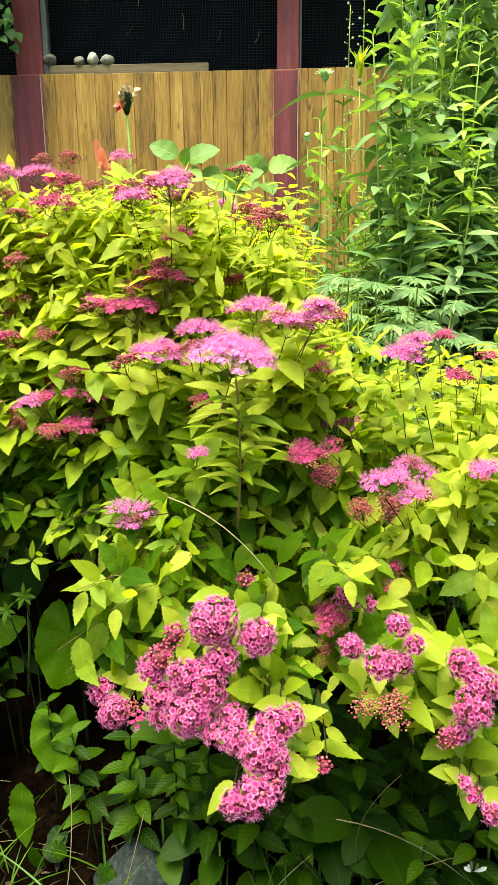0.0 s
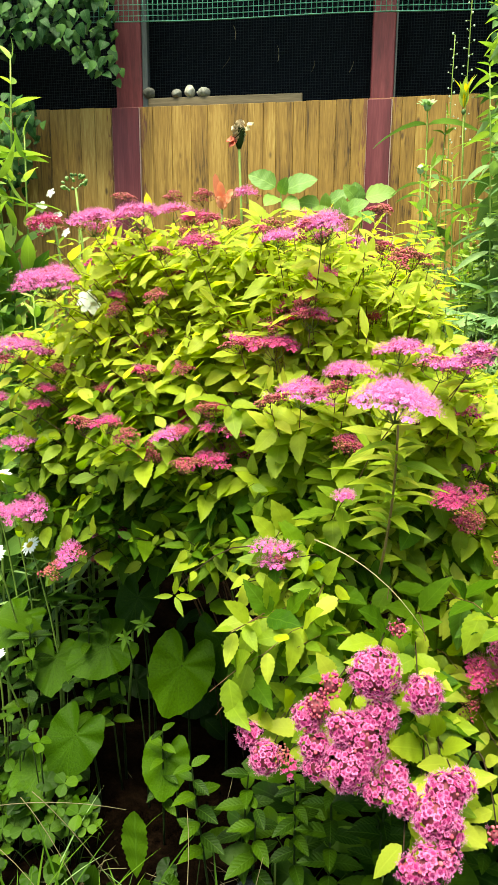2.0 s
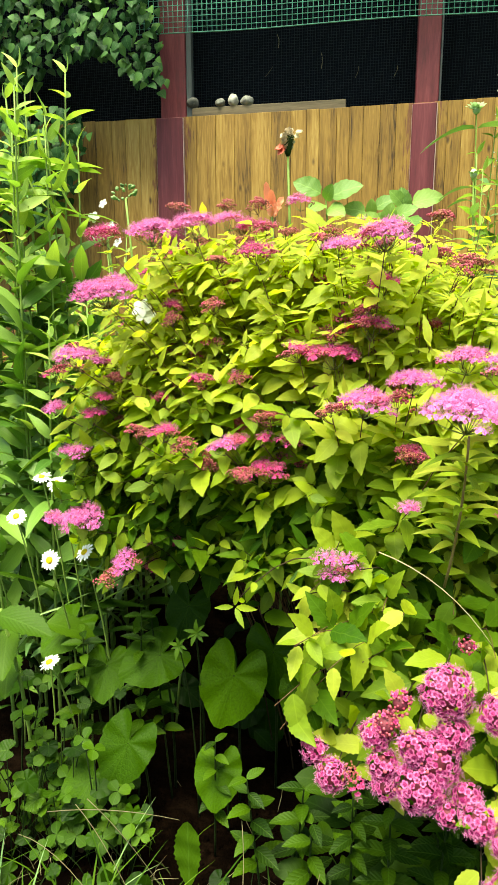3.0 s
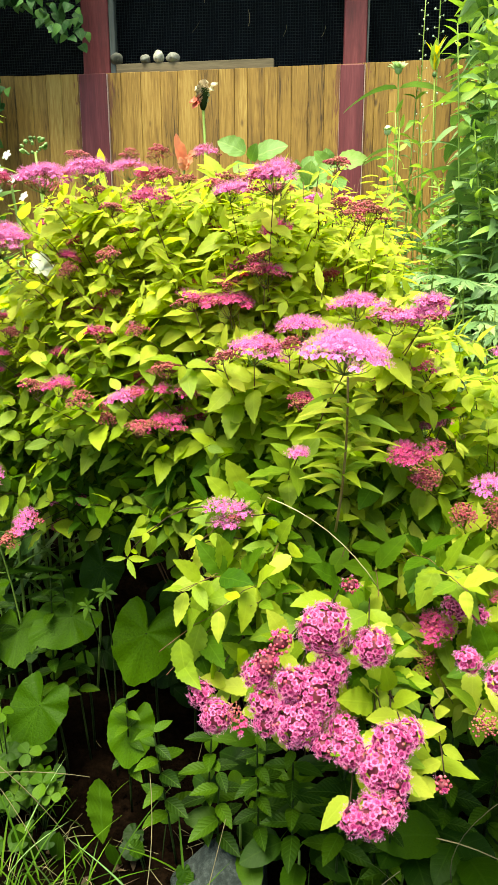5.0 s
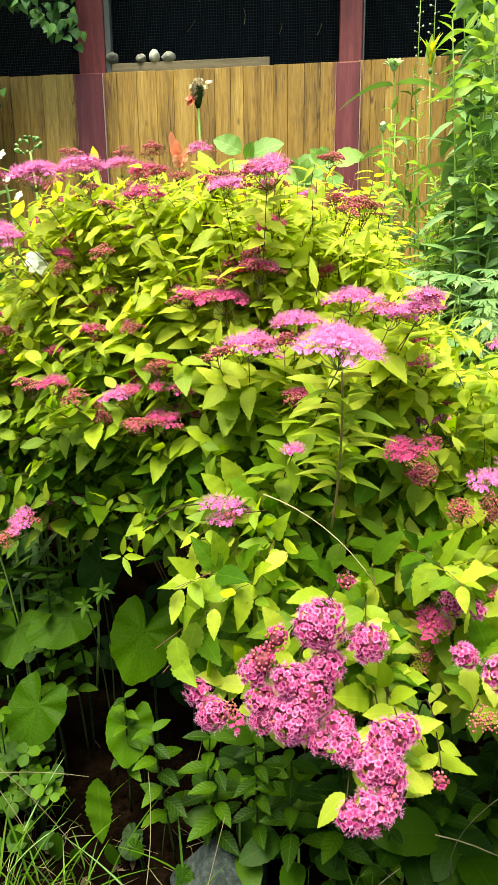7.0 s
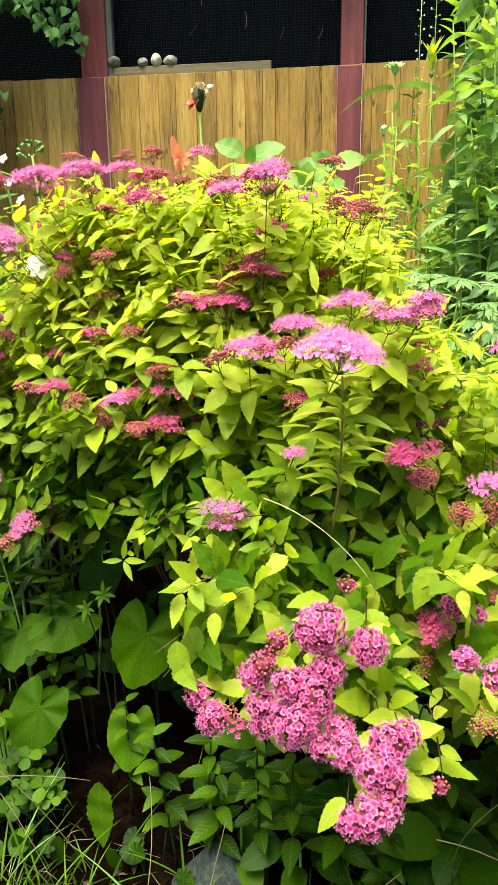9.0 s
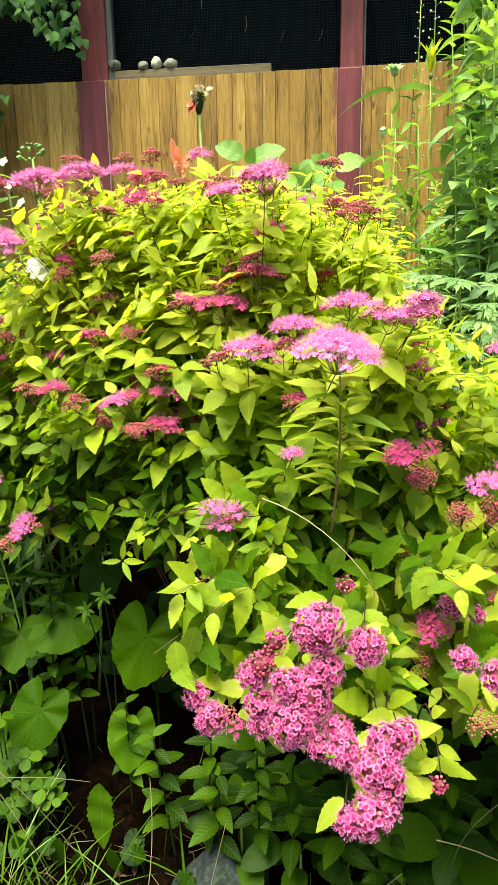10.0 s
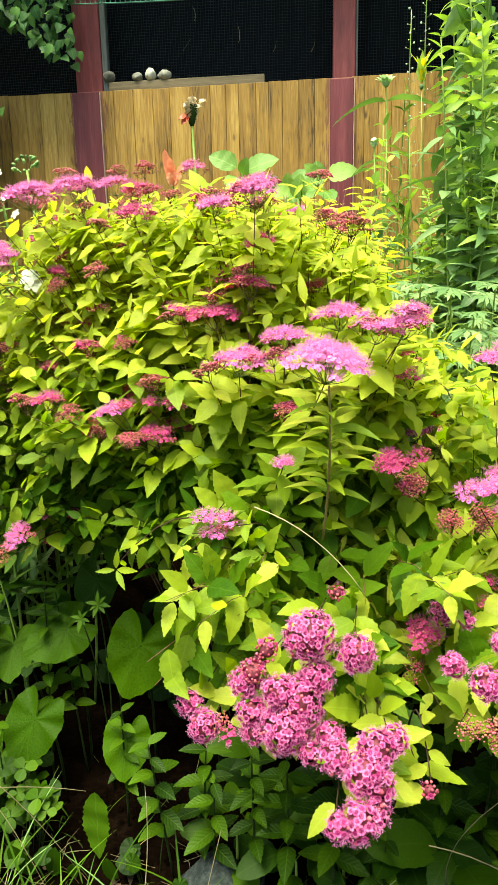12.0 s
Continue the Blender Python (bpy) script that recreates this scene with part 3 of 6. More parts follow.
# cover, sides and back are unseen additions that block light from the interior
part("roof", box_mesh("roof", X0 - 0.2, X1 + 0.2, FY - 0.12, FY + 2.2, 2.92, 2.98, M_SHED, 0.004), screen_wall, "added unseen cover that keeps daylight out of the enclosure")
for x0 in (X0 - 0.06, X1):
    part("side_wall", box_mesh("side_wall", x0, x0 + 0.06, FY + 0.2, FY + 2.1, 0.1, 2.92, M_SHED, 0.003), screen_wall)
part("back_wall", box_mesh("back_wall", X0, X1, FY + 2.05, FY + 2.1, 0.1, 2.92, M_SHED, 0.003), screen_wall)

# lint and straws caught on the screen
for x, z, l, a in ((-0.62, 2.06, 0.06, 0.9), (-0.20, 2.03, 0.05, 1.3), (-0.37, 2.09, 0.07, 1.6), (-0.02, 2.02, 0.05, 1.2), (-0.58, 2.19, 0.06, 1.7), (0.10, 2.0, 0.03, 0.3)):
    c, s = math.cos(a), math.sin(a)
    straw = one(tube_template(arc((x - l / 2 * c, FY + 0.12, z - l / 2 * s), (x + l / 2 * c, FY + 0.12, z + l / 2 * s), (0.006, 0, 0.004), 5), taper(0.0012, 0.0006, 5), 4), M_DRY, "straw")
    tagged(new("straw", straw), "pale straw caught on the dark screen", "straw", "straws on the screen")

# green plastic net hung over the top
net = thing("plastic_net", "green plastic garden net hung over the screen top", "net", (0, 0, 0))
nb = Batch()


def net_y(x, z):
    return FY - 0.05 + 0.012 * math.sin(x * 5 + z * 3)


def net_low(x):
    return 2.182 - 0.012 * x + 0.006 * math.sin(x * 5 + 1.0)


cols = np.arange(-1.24, 0.95, 0.0235)
for x in cols:
    nb.add(tube_template([(x, net_y(x, z), z) for z in np.linspace(net_low(x), 2.80, 8)], [0.0019] * 8, 3), np.eye(4), M_NET)
for k in range(27):
    nb.add(tube_template([(x, net_y(x, 2.18 + k * 0.0235) - 0.001, net_low(x) + k * 0.0232) for x in np.linspace(-1.24, 0.94, 40)], [0.0034 if k == 0 else 0.0019] * 40, 3), np.eye(4), M_NET)
part("mesh_sheet", nb.mesh("mesh_sheet"), net)

# pebbles on the ledge
for x, z, sx, sz, k in ((-0.985, 1.918, 0.036, 0.031, 1), (-0.846, 1.906, 0.029, 0.023, 2), (-0.783, 1.918, 0.031, 0.033, 3), (-0.716, 1.910, 0.038, 0.025, 4)):
    ob = new("pebble", rock_mesh("pebble", sx * 0.84, 0.026, sz * 0.84, M_PALEPEB if k == 3 else M_PEBBLE, k, 0.22))
    ob.location = (x, FY + 0.038, 1.888 + sz * 0.80)
    tagged(ob, "rounded whitish river pebble on the wall ledge" if k == 3 else "rounded grey river pebble on the wall ledge", "stone", "pebbles on the ledge")

# ---- spirea shrubs ----
LEAVES = [leaf_template(U(0.40, 0.54), 17, U(0.32, 0.40), U(0.08, 0.32), U(-0.08, 0.28), 0.068, 1.0, 0.72, U(-0.3, 0.3), U(-0.08, 0.10), 0.06) for _ in range(7)]
NARROW = [leaf_template(U(0.24, 0.32), 13, 0.40, U(0.15, 0.4), U(0.0, 0.4), 0.08, 1.0, 0.9, U(-0.25, 0.25), 0.0, 0.05) for _ in range(4)]
SMALLBALL = ball_template(5, 3)
DROP = ball_template(5, 3, 1.5)


def floret_templates():
    """Five rounded petals; the eye; the spray of stamens with their anthers. One across."""
    pv, pf, sv, sf = [], [], [], []
    for k in range(5):
        a = 2 * math.pi * k / 5
        c, s = math.cos(a), math.sin(a)
        n = len(pv)
        for r, t, z in ((0.06, 0, 0.0), (0.28, 0.20, 0.05), (0.45, 0.20, 0.07), (0.54, 0.0, 0.06), (0.45, -0.20, 0.07), (0.28, -0.20, 0.05), (0.34, 0, 0.01)):
            pv.append((r * c - t * s, r * s + t * c, z))
        pf += [(n + i, n + (i + 1) % 6, n + 6) for i in range(6)]
    for k in range(10):
        a = 2 * math.pi * (k + 0.3) / 10
        c, s = math.cos(a), math.sin(a)
        n = len(sv)
        q = 1.0 + 0.28 * (k % 3)
        sv += [(0.06 * c, 0.06 * s, 0.04), (0.30 * c * q - 0.018 * s, 0.30 * s * q + 0.014 * c, 0.52 * q), (0.30 * c * q + 0.018 * s, 0.30 * s * q - 0.014 * c, 0.52 * q),
               (0.35 * c * q - 0.05 * s, 0.35 * s * q + 0.05 * c, 0.58 * q), (0.35 * c * q + 0.05 * s, 0.35 * s * q - 0.05 * c, 0.58 * q), (0.38 * c * q, 0.38 * s * q, 0.66 * q)]
        sf += [(n, n + 1, n + 2), (n + 1, n + 3, n + 4, n + 2), (n + 3, n + 5, n + 4)]
    ev = [(0, 0, 0.16)] + [(0.17 * math.cos(2 * math.pi * k / 6), 0.17 * math.sin(2 * math.pi * k / 6), 0.045) for k in range(6)]
    ef = [(0, 1 + k, 1 + (k + 1) % 6) for k in range(6)]
    flat = lambda v: np.full((len(v), 2), 0.5)
    return (np.array(pv), pf, flat(pv)), (np.array(ev), ef, flat(ev)), (np.array(sv), sf, flat(sv))


PETALS, EYE_T, STAMENS = floret_templates()
M_CORE = petal_material("calyx_core", (0.10, 0.015, 0.03), (0.16, 0.03, 0.05), 0.0)
HEADS = []


def round_head(b, kind, w):
    """A domed cluster: open florets crowded over a ball, a few buds between them."""
    size = 0.0067 if kind == "ball" else 0.0056
    petal = M_PINK if kind == "ball" else M_REDP
    open_share = 0.92 if kind == "ball" else 0.18
    count = max(8, int(3.2 * (w / size) ** 2))
    b.add(ball_template(10, 7), Matrix.Diagonal((w * 0.36, w * 0.36, w * 0.30, 1)), M_CORE)
    dents = [(Vector((U(-1, 1), U(-1, 1), U(-0.2, 1))).normalized(), U(-0.16, 0.12)) for _ in range(5)]
    for i in range(count):
        p = math.acos(1 - 1.6 * (i + 0.5) / count)
        a = i * 2.39996 + U(-0.25, 0.25)
        d = Vector((math.cos(a) * math.sin(p), math.sin(a) * math.sin(p), math.cos(p) * 0.9))
        k = w / 2 * (1 + sum(h * max(0.0, d.dot(q)) ** 4 for q, h in dents) + U(-0.07, 0.07))
        at = d * k
        n = d + Vector((U(-0.3, 0.3), U(-0.3, 0.3), U(-0.1, 0.3)))
        if U(0, 1) < open_share:
            m = upright(at, n, size * U(0.82, 1.14), U(0, 6))
            b.add(PETALS, m, petal), b.add(EYE_T, m @ Matrix.Diagonal((1.75, 1.75, 1.1, 1)), M_EYE)
            b.add(STAMENS, m @ Matrix.Diagonal((0.80, 0.80, 0.62, 1)), M_STAMEN)
        else:
            b.add(SMALLBALL, upright(at, n, size * U(0.2, 0.34)), M_BUD)
        if i % 12 == 0:
            root = Vector((at.x * 0.25, at.y * 0.25, -w * 0.42))
            b.add(tube_template(arc(root, at, Vector((at.x, at.y, -0.2 * w)) * 0.12, 4), taper(0.0005, 0.0003, 4), 3), np.eye(4), M_STEM)


def flat_head(b, kind, w):
    """A flat-topped corymb of a few uneven lobes: small tufts on short stalks, each in flower, in bud or faded."""
    share = {"pale": (1.0, 1.0), "pink": (0.86, 0.96), "red": (0.48, 0.82), "brown": (0.02, 0.22)}[kind]
    petal = {"pale": M_PALE, "pink": M_ROSE, "red": M_REDP, "brown": M_REDP}[kind]
    arch = 0.22 if kind == "pale" else 0.20
    root = Vector((0, 0, -w * 0.17 - 0.004))
    lobes = 1 if w < 0.030 else max(3, int(w / 0.017))
    for j in range(lobes):
        a = j * 6.283 / lobes + U(-0.3, 0.3)
        far = 0.0 if lobes == 1 else w * (0.30 if j % 2 else 0.20) * U(0.85, 1.15)
        cx, cy = far * math.cos(a), far * math.sin(a) * 0.8
        rl = w * 0.46 if lobes == 1 else w * U(0.17, 0.24)
        lift = U(-0.004, 0.005)
        tufts = max(4, int(2.5 * (2 * rl / 0.0185) ** 2))
        for i in range(tufts):
            q = math.sqrt((i + 0.5) / tufts)
            f = i * 2.39996 + U(-0.4, 0.4)
            x, y = cx + rl * q * math.cos(f), cy + rl * q * math.sin(f)
            away = math.hypot(x, y) / (w / 2)
            c = Vector((x, y, lift + w * arch * (0.6 - away * away) + rl * 0.40 * (0.5 - q * q) + U(-0.002, 0.002)))
            out = Vector((x / w * 1.6, y / w * 1.6, 1)).normalized()
            rs = 0.0088 * U(0.75, 1.25)
            pick = U(0, 1) + 0.10 * (q > 0.8)
            stage = 0 if pick < share[0] or kind == "pale" else 1 if pick < share[1] else 2
            if i % 2:
                b.add(tube_template(arc(root, c - out * rs * 0.6, Vector((x, y, 0)) * 0.2, 4), taper(0.0005, 0.0003, 4), 3), np.eye(4), M_STEM if stage == 0 else M_TWIG)
            n = (12, 15, 18)[stage]
            for k in range(n):
                e, g = math.sqrt((k + 0.5) / n) * 1.3, k * 2.39996 + f
                d = Vector((math.sin(e) * math.cos(g), math.sin(e) * math.sin(g), math.cos(e)))
                d = (d + out * 0.35 + Vector((U(-0.2, 0.2), U(-0.2, 0.2), U(-0.1, 0.1)))).normalized()
                at = c + Vector((d.x, d.y, d.z * 0.75 - 0.35)) * rs * (1 + U(-0.15, 0.15))
                if stage == 0:
                    m = upright(at, d, 0.0046 * U(0.75, 1.15), U(0, 6))
                    b.add(PETALS, m, petal), b.add(EYE_T, m @ Matrix.Diagonal((0.9, 0.9, 0.9, 1)), M_PINK if kind == "pale" else M_EYE)
                    b.add(STAMENS, m @ Matrix.Diagonal((1.0, 1.0, 1.6 if kind == "pale" else 1.4, 1)), M_PINK if kind == "red" else M_STAMEN)
                elif stage == 1:
                    b.add(SMALLBALL, upright(at, d, U(0.0010, 0.0018)), M_BUD)
                else:
                    b.add(SMALLBALL, upright(at, d, U(0.0008, 0.0015)), M_FADED if k % 4 else M_BUD)
                    if k % 4 == 0:
                        b.add(tube_template([c - out * rs * 0.7, at], [0.0003, 0.0002], 3), np.eye(4), M_TWIG)


def head_mesh(kind, w):
    """A flower cluster w across, centred on its middle, facing +Z."""
    b = Batch()
    (round_head if kind in ("ball", "bud") else flat_head)(b, kind, w)
    return b.mesh("flower_head")


class Shrub:
    def __init__(self, label, base):
        self.base = Vector(base)
        self.ob = thing("spirea_shrub", label, "shrub", (0, 0, 0), "spirea shrubs")
        self.single, self.rest, self.twigs = 0, Batch(), Batch()


main = Shrub("golden-leaved spirea shrub with pink flower heads in the bed", (-0.08, 1.10, 0.0))
front = Shrub("low spirea branches with bright pink rounded flower clusters", (0.06, 0.86, 0.0))
side = Shrub("yellow-leaved spirea shrub with pink clusters beside the tall perennials", (0.36, 0.86, 0.0))

LEAF_MESHES = {}
M_TAN = rough_material("tan_stem", ((0.3, (0.20, 0.13, 0.05)), (0.7, (0.34, 0.24, 0.09))), 60, rough=0.6)
LONGLEAF = [one(leaf_template(r, 13, 0.45, 0.3, c, 0.03, 1.0, 0.8, t, 0.0, 0.04), M_YOUNG if r < 0.21 else M_LIME, "leaf") for r, c, t in ((0.20, 0.55, 0.2), (0.23, 0.45, -0.2), (0.26, 0.4, 0.1))]


def leaf_mesh(k, mat):
    if (k, mat.name) not in LEAF_MESHES:
        LEAF_MESHES[(k, mat.name)] = one((LEAVES + NARROW)[k], mat, "leaf")
    return LEAF_MESHES[(k, mat.name)]


def put_leaf(shrub, at, d, up, size, mat, narrow=False):
    tip = Vector(at) + Vector(d).normalized() * size * 0.6
    for hx, hy, hz, hw in HEADS:
        for q in (at, tip):
            if abs(q[0] - hx) < hw * 0.5 + 0.004 and abs(q[2] - hz) < hw * 0.32 + 0.004 and hy - 0.09 < q[1] < hy + 0.006:
                return
    if shrub is front and min(at[0], tip[0]) < -0.152 and tip[2] < 0.55:
        return
    k = int(rng.integers(0, 4)) + 7 if narrow else int(rng.integers(0, 7))
    m = orient(at, d, up, size)
    if shrub.single < 150 and at[1] < 0.62 and size > 0.03:
        part("leaf", leaf_mesh(k, mat), shrub.ob, m=m)
        shrub.single += 1
    else:
        shrub.rest.add((LEAVES + NARROW)[k], m, mat)


def shoot(shrub, tip, leaves, reach, young=0.5, size=(0.042, 0.064), lean=None, narrow=False, start=None, green=0.0, own=True):
    """A cane from the crown to the tip with a spiral of leaves along its outer part."""
    tip = Vector(tip)
    a = Vector(start) if start is not None else shrub.base + Vector(((tip.x - shrub.base.x) * 0.25 + U(-0.04, 0.04), (tip.y - shrub.base.y) * 0.2 + U(-0.04, 0.04), U(0.20, 0.32) if shrub is front else U(0.02, 0.12)))
    out = Vector((tip.x - a.x, tip.y - a.y, 0))
    pts = arc(a, tip, Vector((-out.x, -out.y, 0)) * 0.10 + Vector((0, 0, 0.05 + 0.12 * out.length)), 9)
    if shrub is main and start is None and tip.z < 0.68:
        pts = arc(a, tip, Vector((-out.x, -out.y, 0)) * 0.10 + Vector((0, 0.10, 0.16)), 9)
    thick = 0.0014 if shrub is main else 0.0012
    # shoots with low tips get the cane colour darkened as shade
    if own:
        part("cane", one(tube_template(pts, taper(thick, 0.0006, 9), 5), M_TWIG if tip.z > 0.72 else M_CANE_SHADED, "cane"), shrub.ob)
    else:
        shrub.twigs.add(tube_template(pts[5:], taper(thick * 0.55, 0.0004, 4), 4), np.eye(4), M_TWIG if tip.z > 0.72 or shrub is not main else M_CANE_SHADED)
    total = (tip - a).length
    spin = U(0, 6.28)
    for i in range(leaves):
        s = 1 - (i + 0.6) / leaves * min(0.8, reach / max(total, 0.05))
        f = s * 8
        j = min(7, int(f))
        at = pts[j].lerp(pts[j + 1], f - j)
        d = (pts[j + 1] - pts[j]).normalized()
        spin += 2.39996 + U(-0.4, 0.4)
        u = d.cross(Vector((0.3, 0.9, 0.1))).normalized()
        w = d.cross(u)
        r = math.cos(spin) * u + math.sin(spin) * w
        flat = max(0.0, min(1.0, (at.z - 0.66) / 0.30))
        go = r + d * U(0.15, 0.65) + Vector((0, 0, U(-0.35, 0.12)))
        go.z *= 1 - 0.35 * flat
        if lean is not None:
            go += Vector(lean) * 0.5
        age = (i + U(-1, 1)) / leaves + green
        mat = M_YOUNG if age < young * 0.75 else (M_LIME if age < young + (0.55 if shrub is main else 0.32) else M_OLD)
        if young < 0.12 and mat is M_YOUNG:
            mat = M_LIME
        k = 0.55 + 0.45 * min(1, (i + 1) / 4)
        up = Vector((U(-0.6, 0.6), U(-1.0, 0.2) * (1 - 0.25 * flat), 1.0)) + d * 0.25
        put_leaf(shrub, at, go, up, U(*size) * k, mat, narrow)


def head(shrub, kind, x, y, z, w):
    """One flower head at its place, on a leafy shoot of its own."""
    full = kind in ("ball", "bud") or (kind == "brown" and shrub is not main)
    n = Vector((U(-0.2, 0.2), -0.85 + U(-0.2, 0.2), 0.75)) if full else Vector((0.20, -0.06, 1.0)) if kind == "pale" else Vector((U(-0.18, 0.18), -0.02 - 0.9 * max(0.0, 0.82 - z) + U(-0.1, 0.1), 1.0))
    HEADS.append((x, y, z, w))
    look_ = {"ball": "rounded bright pink flower cluster", "pink": "flat-topped pink flower cluster", "pale": "broad pale pink flower cluster with fluffy stamens",
             "red": "crimson cluster half in bud", "bud": "cluster of rosy closed buds", "brown": "faded reddish brown seed cluster"}[kind]
    part("flower_head", head_mesh(kind, w * {"brown": 0.8, "ball": 0.92 if w > 0.045 else 0.80, "bud": 0.82, "pale": 0.90}.get(kind, 1.06)), shrub.ob, look_, upright((x, y + (U(-0.014, 0.014) if full else 0.0), z), n, 1.0, U(0, 6.28)))
    foot = Vector((x, y, z)) - n.normalized() * (w * 0.36 if full else w * 0.17)
    PENDING.append((shrub, kind, foot, z))


PENDING = []


def clothe(shrub, kind, foot, z):
    """The leafy shoot under a flower head."""
    if shrub is main:
        shoot(shrub, foot, 17, 0.26, -0.1 + 1.5 * max(0.0, min(1.0, (z - 0.72) / 0.24)) + U(-0.1, 0.1), (0.030, 0.050) if z > 0.85 else (0.040, 0.062), narrow=kind == "pale")
    else:
        high = z > 0.62
        shoot(shrub, foot + Vector((0, 0.012, -0.01)), 14 if high else 7, 0.24 if high else 0.13, U(0.2, 0.75) if high else U(0.0, 0.35) if shrub is front else U(0.1, 0.55), (0.022, 0.042) if high else (0.040, 0.060), lean=(0, -0.4, 0.15))


head(main, "pink", -0.469, 0.85, 0.938, 0.103)
head(main, "pink", -0.401, 0.86, 1.023, 0.079)
head(main, "pink", -0.344, 0.9, 1.036, 0.077)
head(main, "pink", -0.309, 0.98, 1.053, 0.058)
head(main, "red", -0.491, 0.9, 1.029, 0.071)
head(main, "brown", -0.415, 1.05, 1.083, 0.073)
head(main, "brown", -0.341, 1.1, 1.095, 0.054)
head(main, "red", -0.233, 0.81, 0.987, 0.06)
head(main, "pink", -0.122, 0.77, 0.989, 0.041)
head(main, "pink", -0.066, 0.72, 0.998, 0.081)
head(main, "pink", -0.027, 1.03, 1.007, 0.049)
head(main, "pink", -0.219, 1.18, 1.109, 0.056)
head(main, "brown", 0.056, 0.85, 0.971, 0.09)
head(main, "red", -0.077, 0.76, 0.89, 0.066)
head(main, "red", 0.001, 0.85, 0.886, 0.037)
head(main, "red", -0.169, 0.77, 0.857, 0.045)
head(main, "red", -0.124, 0.77, 0.852, 0.068)
head(main, "pink", -0.028, 0.67, 0.832, 0.063)
head(main, "pink", -0.082, 0.68, 0.804, 0.074)
head(main, "brown", -0.118, 0.68, 0.79, 0.051)
head(main, "brown", -0.043, 0.7, 0.806, 0.048)
head(main, "pale", 0.021, 0.552, 0.813, 0.102)
head(main, "pink", 0.035, 0.71, 0.854, 0.073)
head(main, "pink", 0.074, 0.65, 0.84, 0.062)
head(main, "pink", 0.103, 0.65, 0.844, 0.059)
head(main, "pink", 0.109, 0.64, 0.858, 0.039)
head(main, "pink", -0.523, 0.85, 0.841, 0.078)
head(main, "red", -0.557, 0.86, 0.818, 0.056)
head(main, "pink", -0.568, 0.86, 0.759, 0.03)
head(main, "red", -0.491, 0.87, 0.777, 0.039)
head(main, "red", -0.509, 0.87, 0.746, 0.051)
head(main, "pink", -0.535, 0.86, 0.692, 0.047)
head(main, "brown", -0.398, 0.78, 0.738, 0.07)
head(main, "red", -0.357, 0.76, 0.745, 0.048)
head(main, "brown", -0.327, 0.76, 0.727, 0.055)
head(main, "pink", -0.27, 0.766, 0.729, 0.05)
head(main, "red", -0.211, 0.776, 0.692, 0.071)
head(main, "pink", -0.52, 0.84, 0.585, 0.08)
head(main, "pink", -0.569, 0.84, 0.583, 0.033)
head(main, "pink", -0.432, 0.8, 0.536, 0.049)
head(main, "red", -0.387, 0.9, 0.54, 0.04)
head(main, "red", -0.426, 0.9, 0.491, 0.031)
head(main, "brown", -0.464, 0.8, 0.507, 0.06)
head(main, "pink", -0.431, 0.88, 0.54, 0.025)
head(main, "pink", -0.114, 0.617, 0.63, 0.024)
head(main, "pink", -0.104, 0.617, 0.614, 0.028)
head(main, "pink", -0.094, 0.625, 0.63, 0.017)
head(main, "pink", -0.029, 0.63, 0.692, 0.012)
head(main, "pink", 0.148, 0.8, 0.696, 0.039)
head(main, "red", 0.098, 0.67, 0.681, 0.048)
head(main, "red", 0.122, 0.7, 0.644, 0.041)
head(main, "red", -0.027, 0.695, 0.74, 0.035)
head(main, "red", -0.218, 0.77, 0.738, 0.022)
head(main, "brown", -0.263, 1.0, 1.077, 0.058)
head(main, "brown", -0.301, 0.86, 0.982, 0.043)
head(main, "brown", 0.022, 0.95, 0.989, 0.054)
head(front, "ball", 0.002, 0.475, 0.573, 0.048)
head(front, "ball", 0.045, 0.456, 0.569, 0.039)
head(front, "ball", 0.046, 0.452, 0.551, 0.026)
head(front, "ball", 0.009, 0.465, 0.536, 0.038)
head(front, "bud", -0.037, 0.47, 0.554, 0.026)
head(front, "bud", -0.049, 0.465, 0.537, 0.027)
head(front, "ball", -0.058, 0.455, 0.52, 0.035)
head(front, "ball", -0.051, 0.45, 0.498, 0.033)
head(front, "ball", -0.049, 0.447, 0.48, 0.029)
head(front, "ball", -0.025, 0.455, 0.529, 0.034)
head(front, "ball", -0.007, 0.445, 0.517, 0.048)
head(front, "ball", -0.018, 0.438, 0.495, 0.049)
head(front, "ball", 0.021, 0.438, 0.492, 0.028)
head(front, "ball", 0.005, 0.43, 0.481, 0.022)
head(front, "ball", -0.118, 0.478, 0.481, 0.028)
head(front, "ball", -0.099, 0.472, 0.474, 0.035)
head(front, "brown", -0.081, 0.475, 0.471, 0.024)
head(front, "ball", 0.059, 0.4, 0.513, 0.037)
head(front, "ball", 0.075, 0.4, 0.511, 0.027)
head(front, "ball", 0.026, 0.385, 0.5, 0.032)
head(front, "ball", 0.049, 0.382, 0.501, 0.04)
head(front, "ball", 0.059, 0.37, 0.491, 0.034)
head(front, "ball", 0.026, 0.35, 0.482, 0.022)
head(front, "ball", 0.043, 0.35, 0.477, 0.037)
head(front, "ball", 0.058, 0.355, 0.481, 0.022)
head(front, "bud", 0.03, 0.533, 0.581, 0.018)
head(front, "bud", 0.105, 0.394, 0.468, 0.016)
head(side, "ball", 0.14, 0.545, 0.552, 0.03)
head(side, "ball", 0.16, 0.545, 0.556, 0.018)
head(side, "red", 0.122, 0.56, 0.523, 0.034)
head(side, "brown", 0.115, 0.58, 0.479, 0.033)
head(side, "ball", 0.135, 0.459, 0.545, 0.027)
head(side, "ball", 0.158, 0.45, 0.548, 0.035)
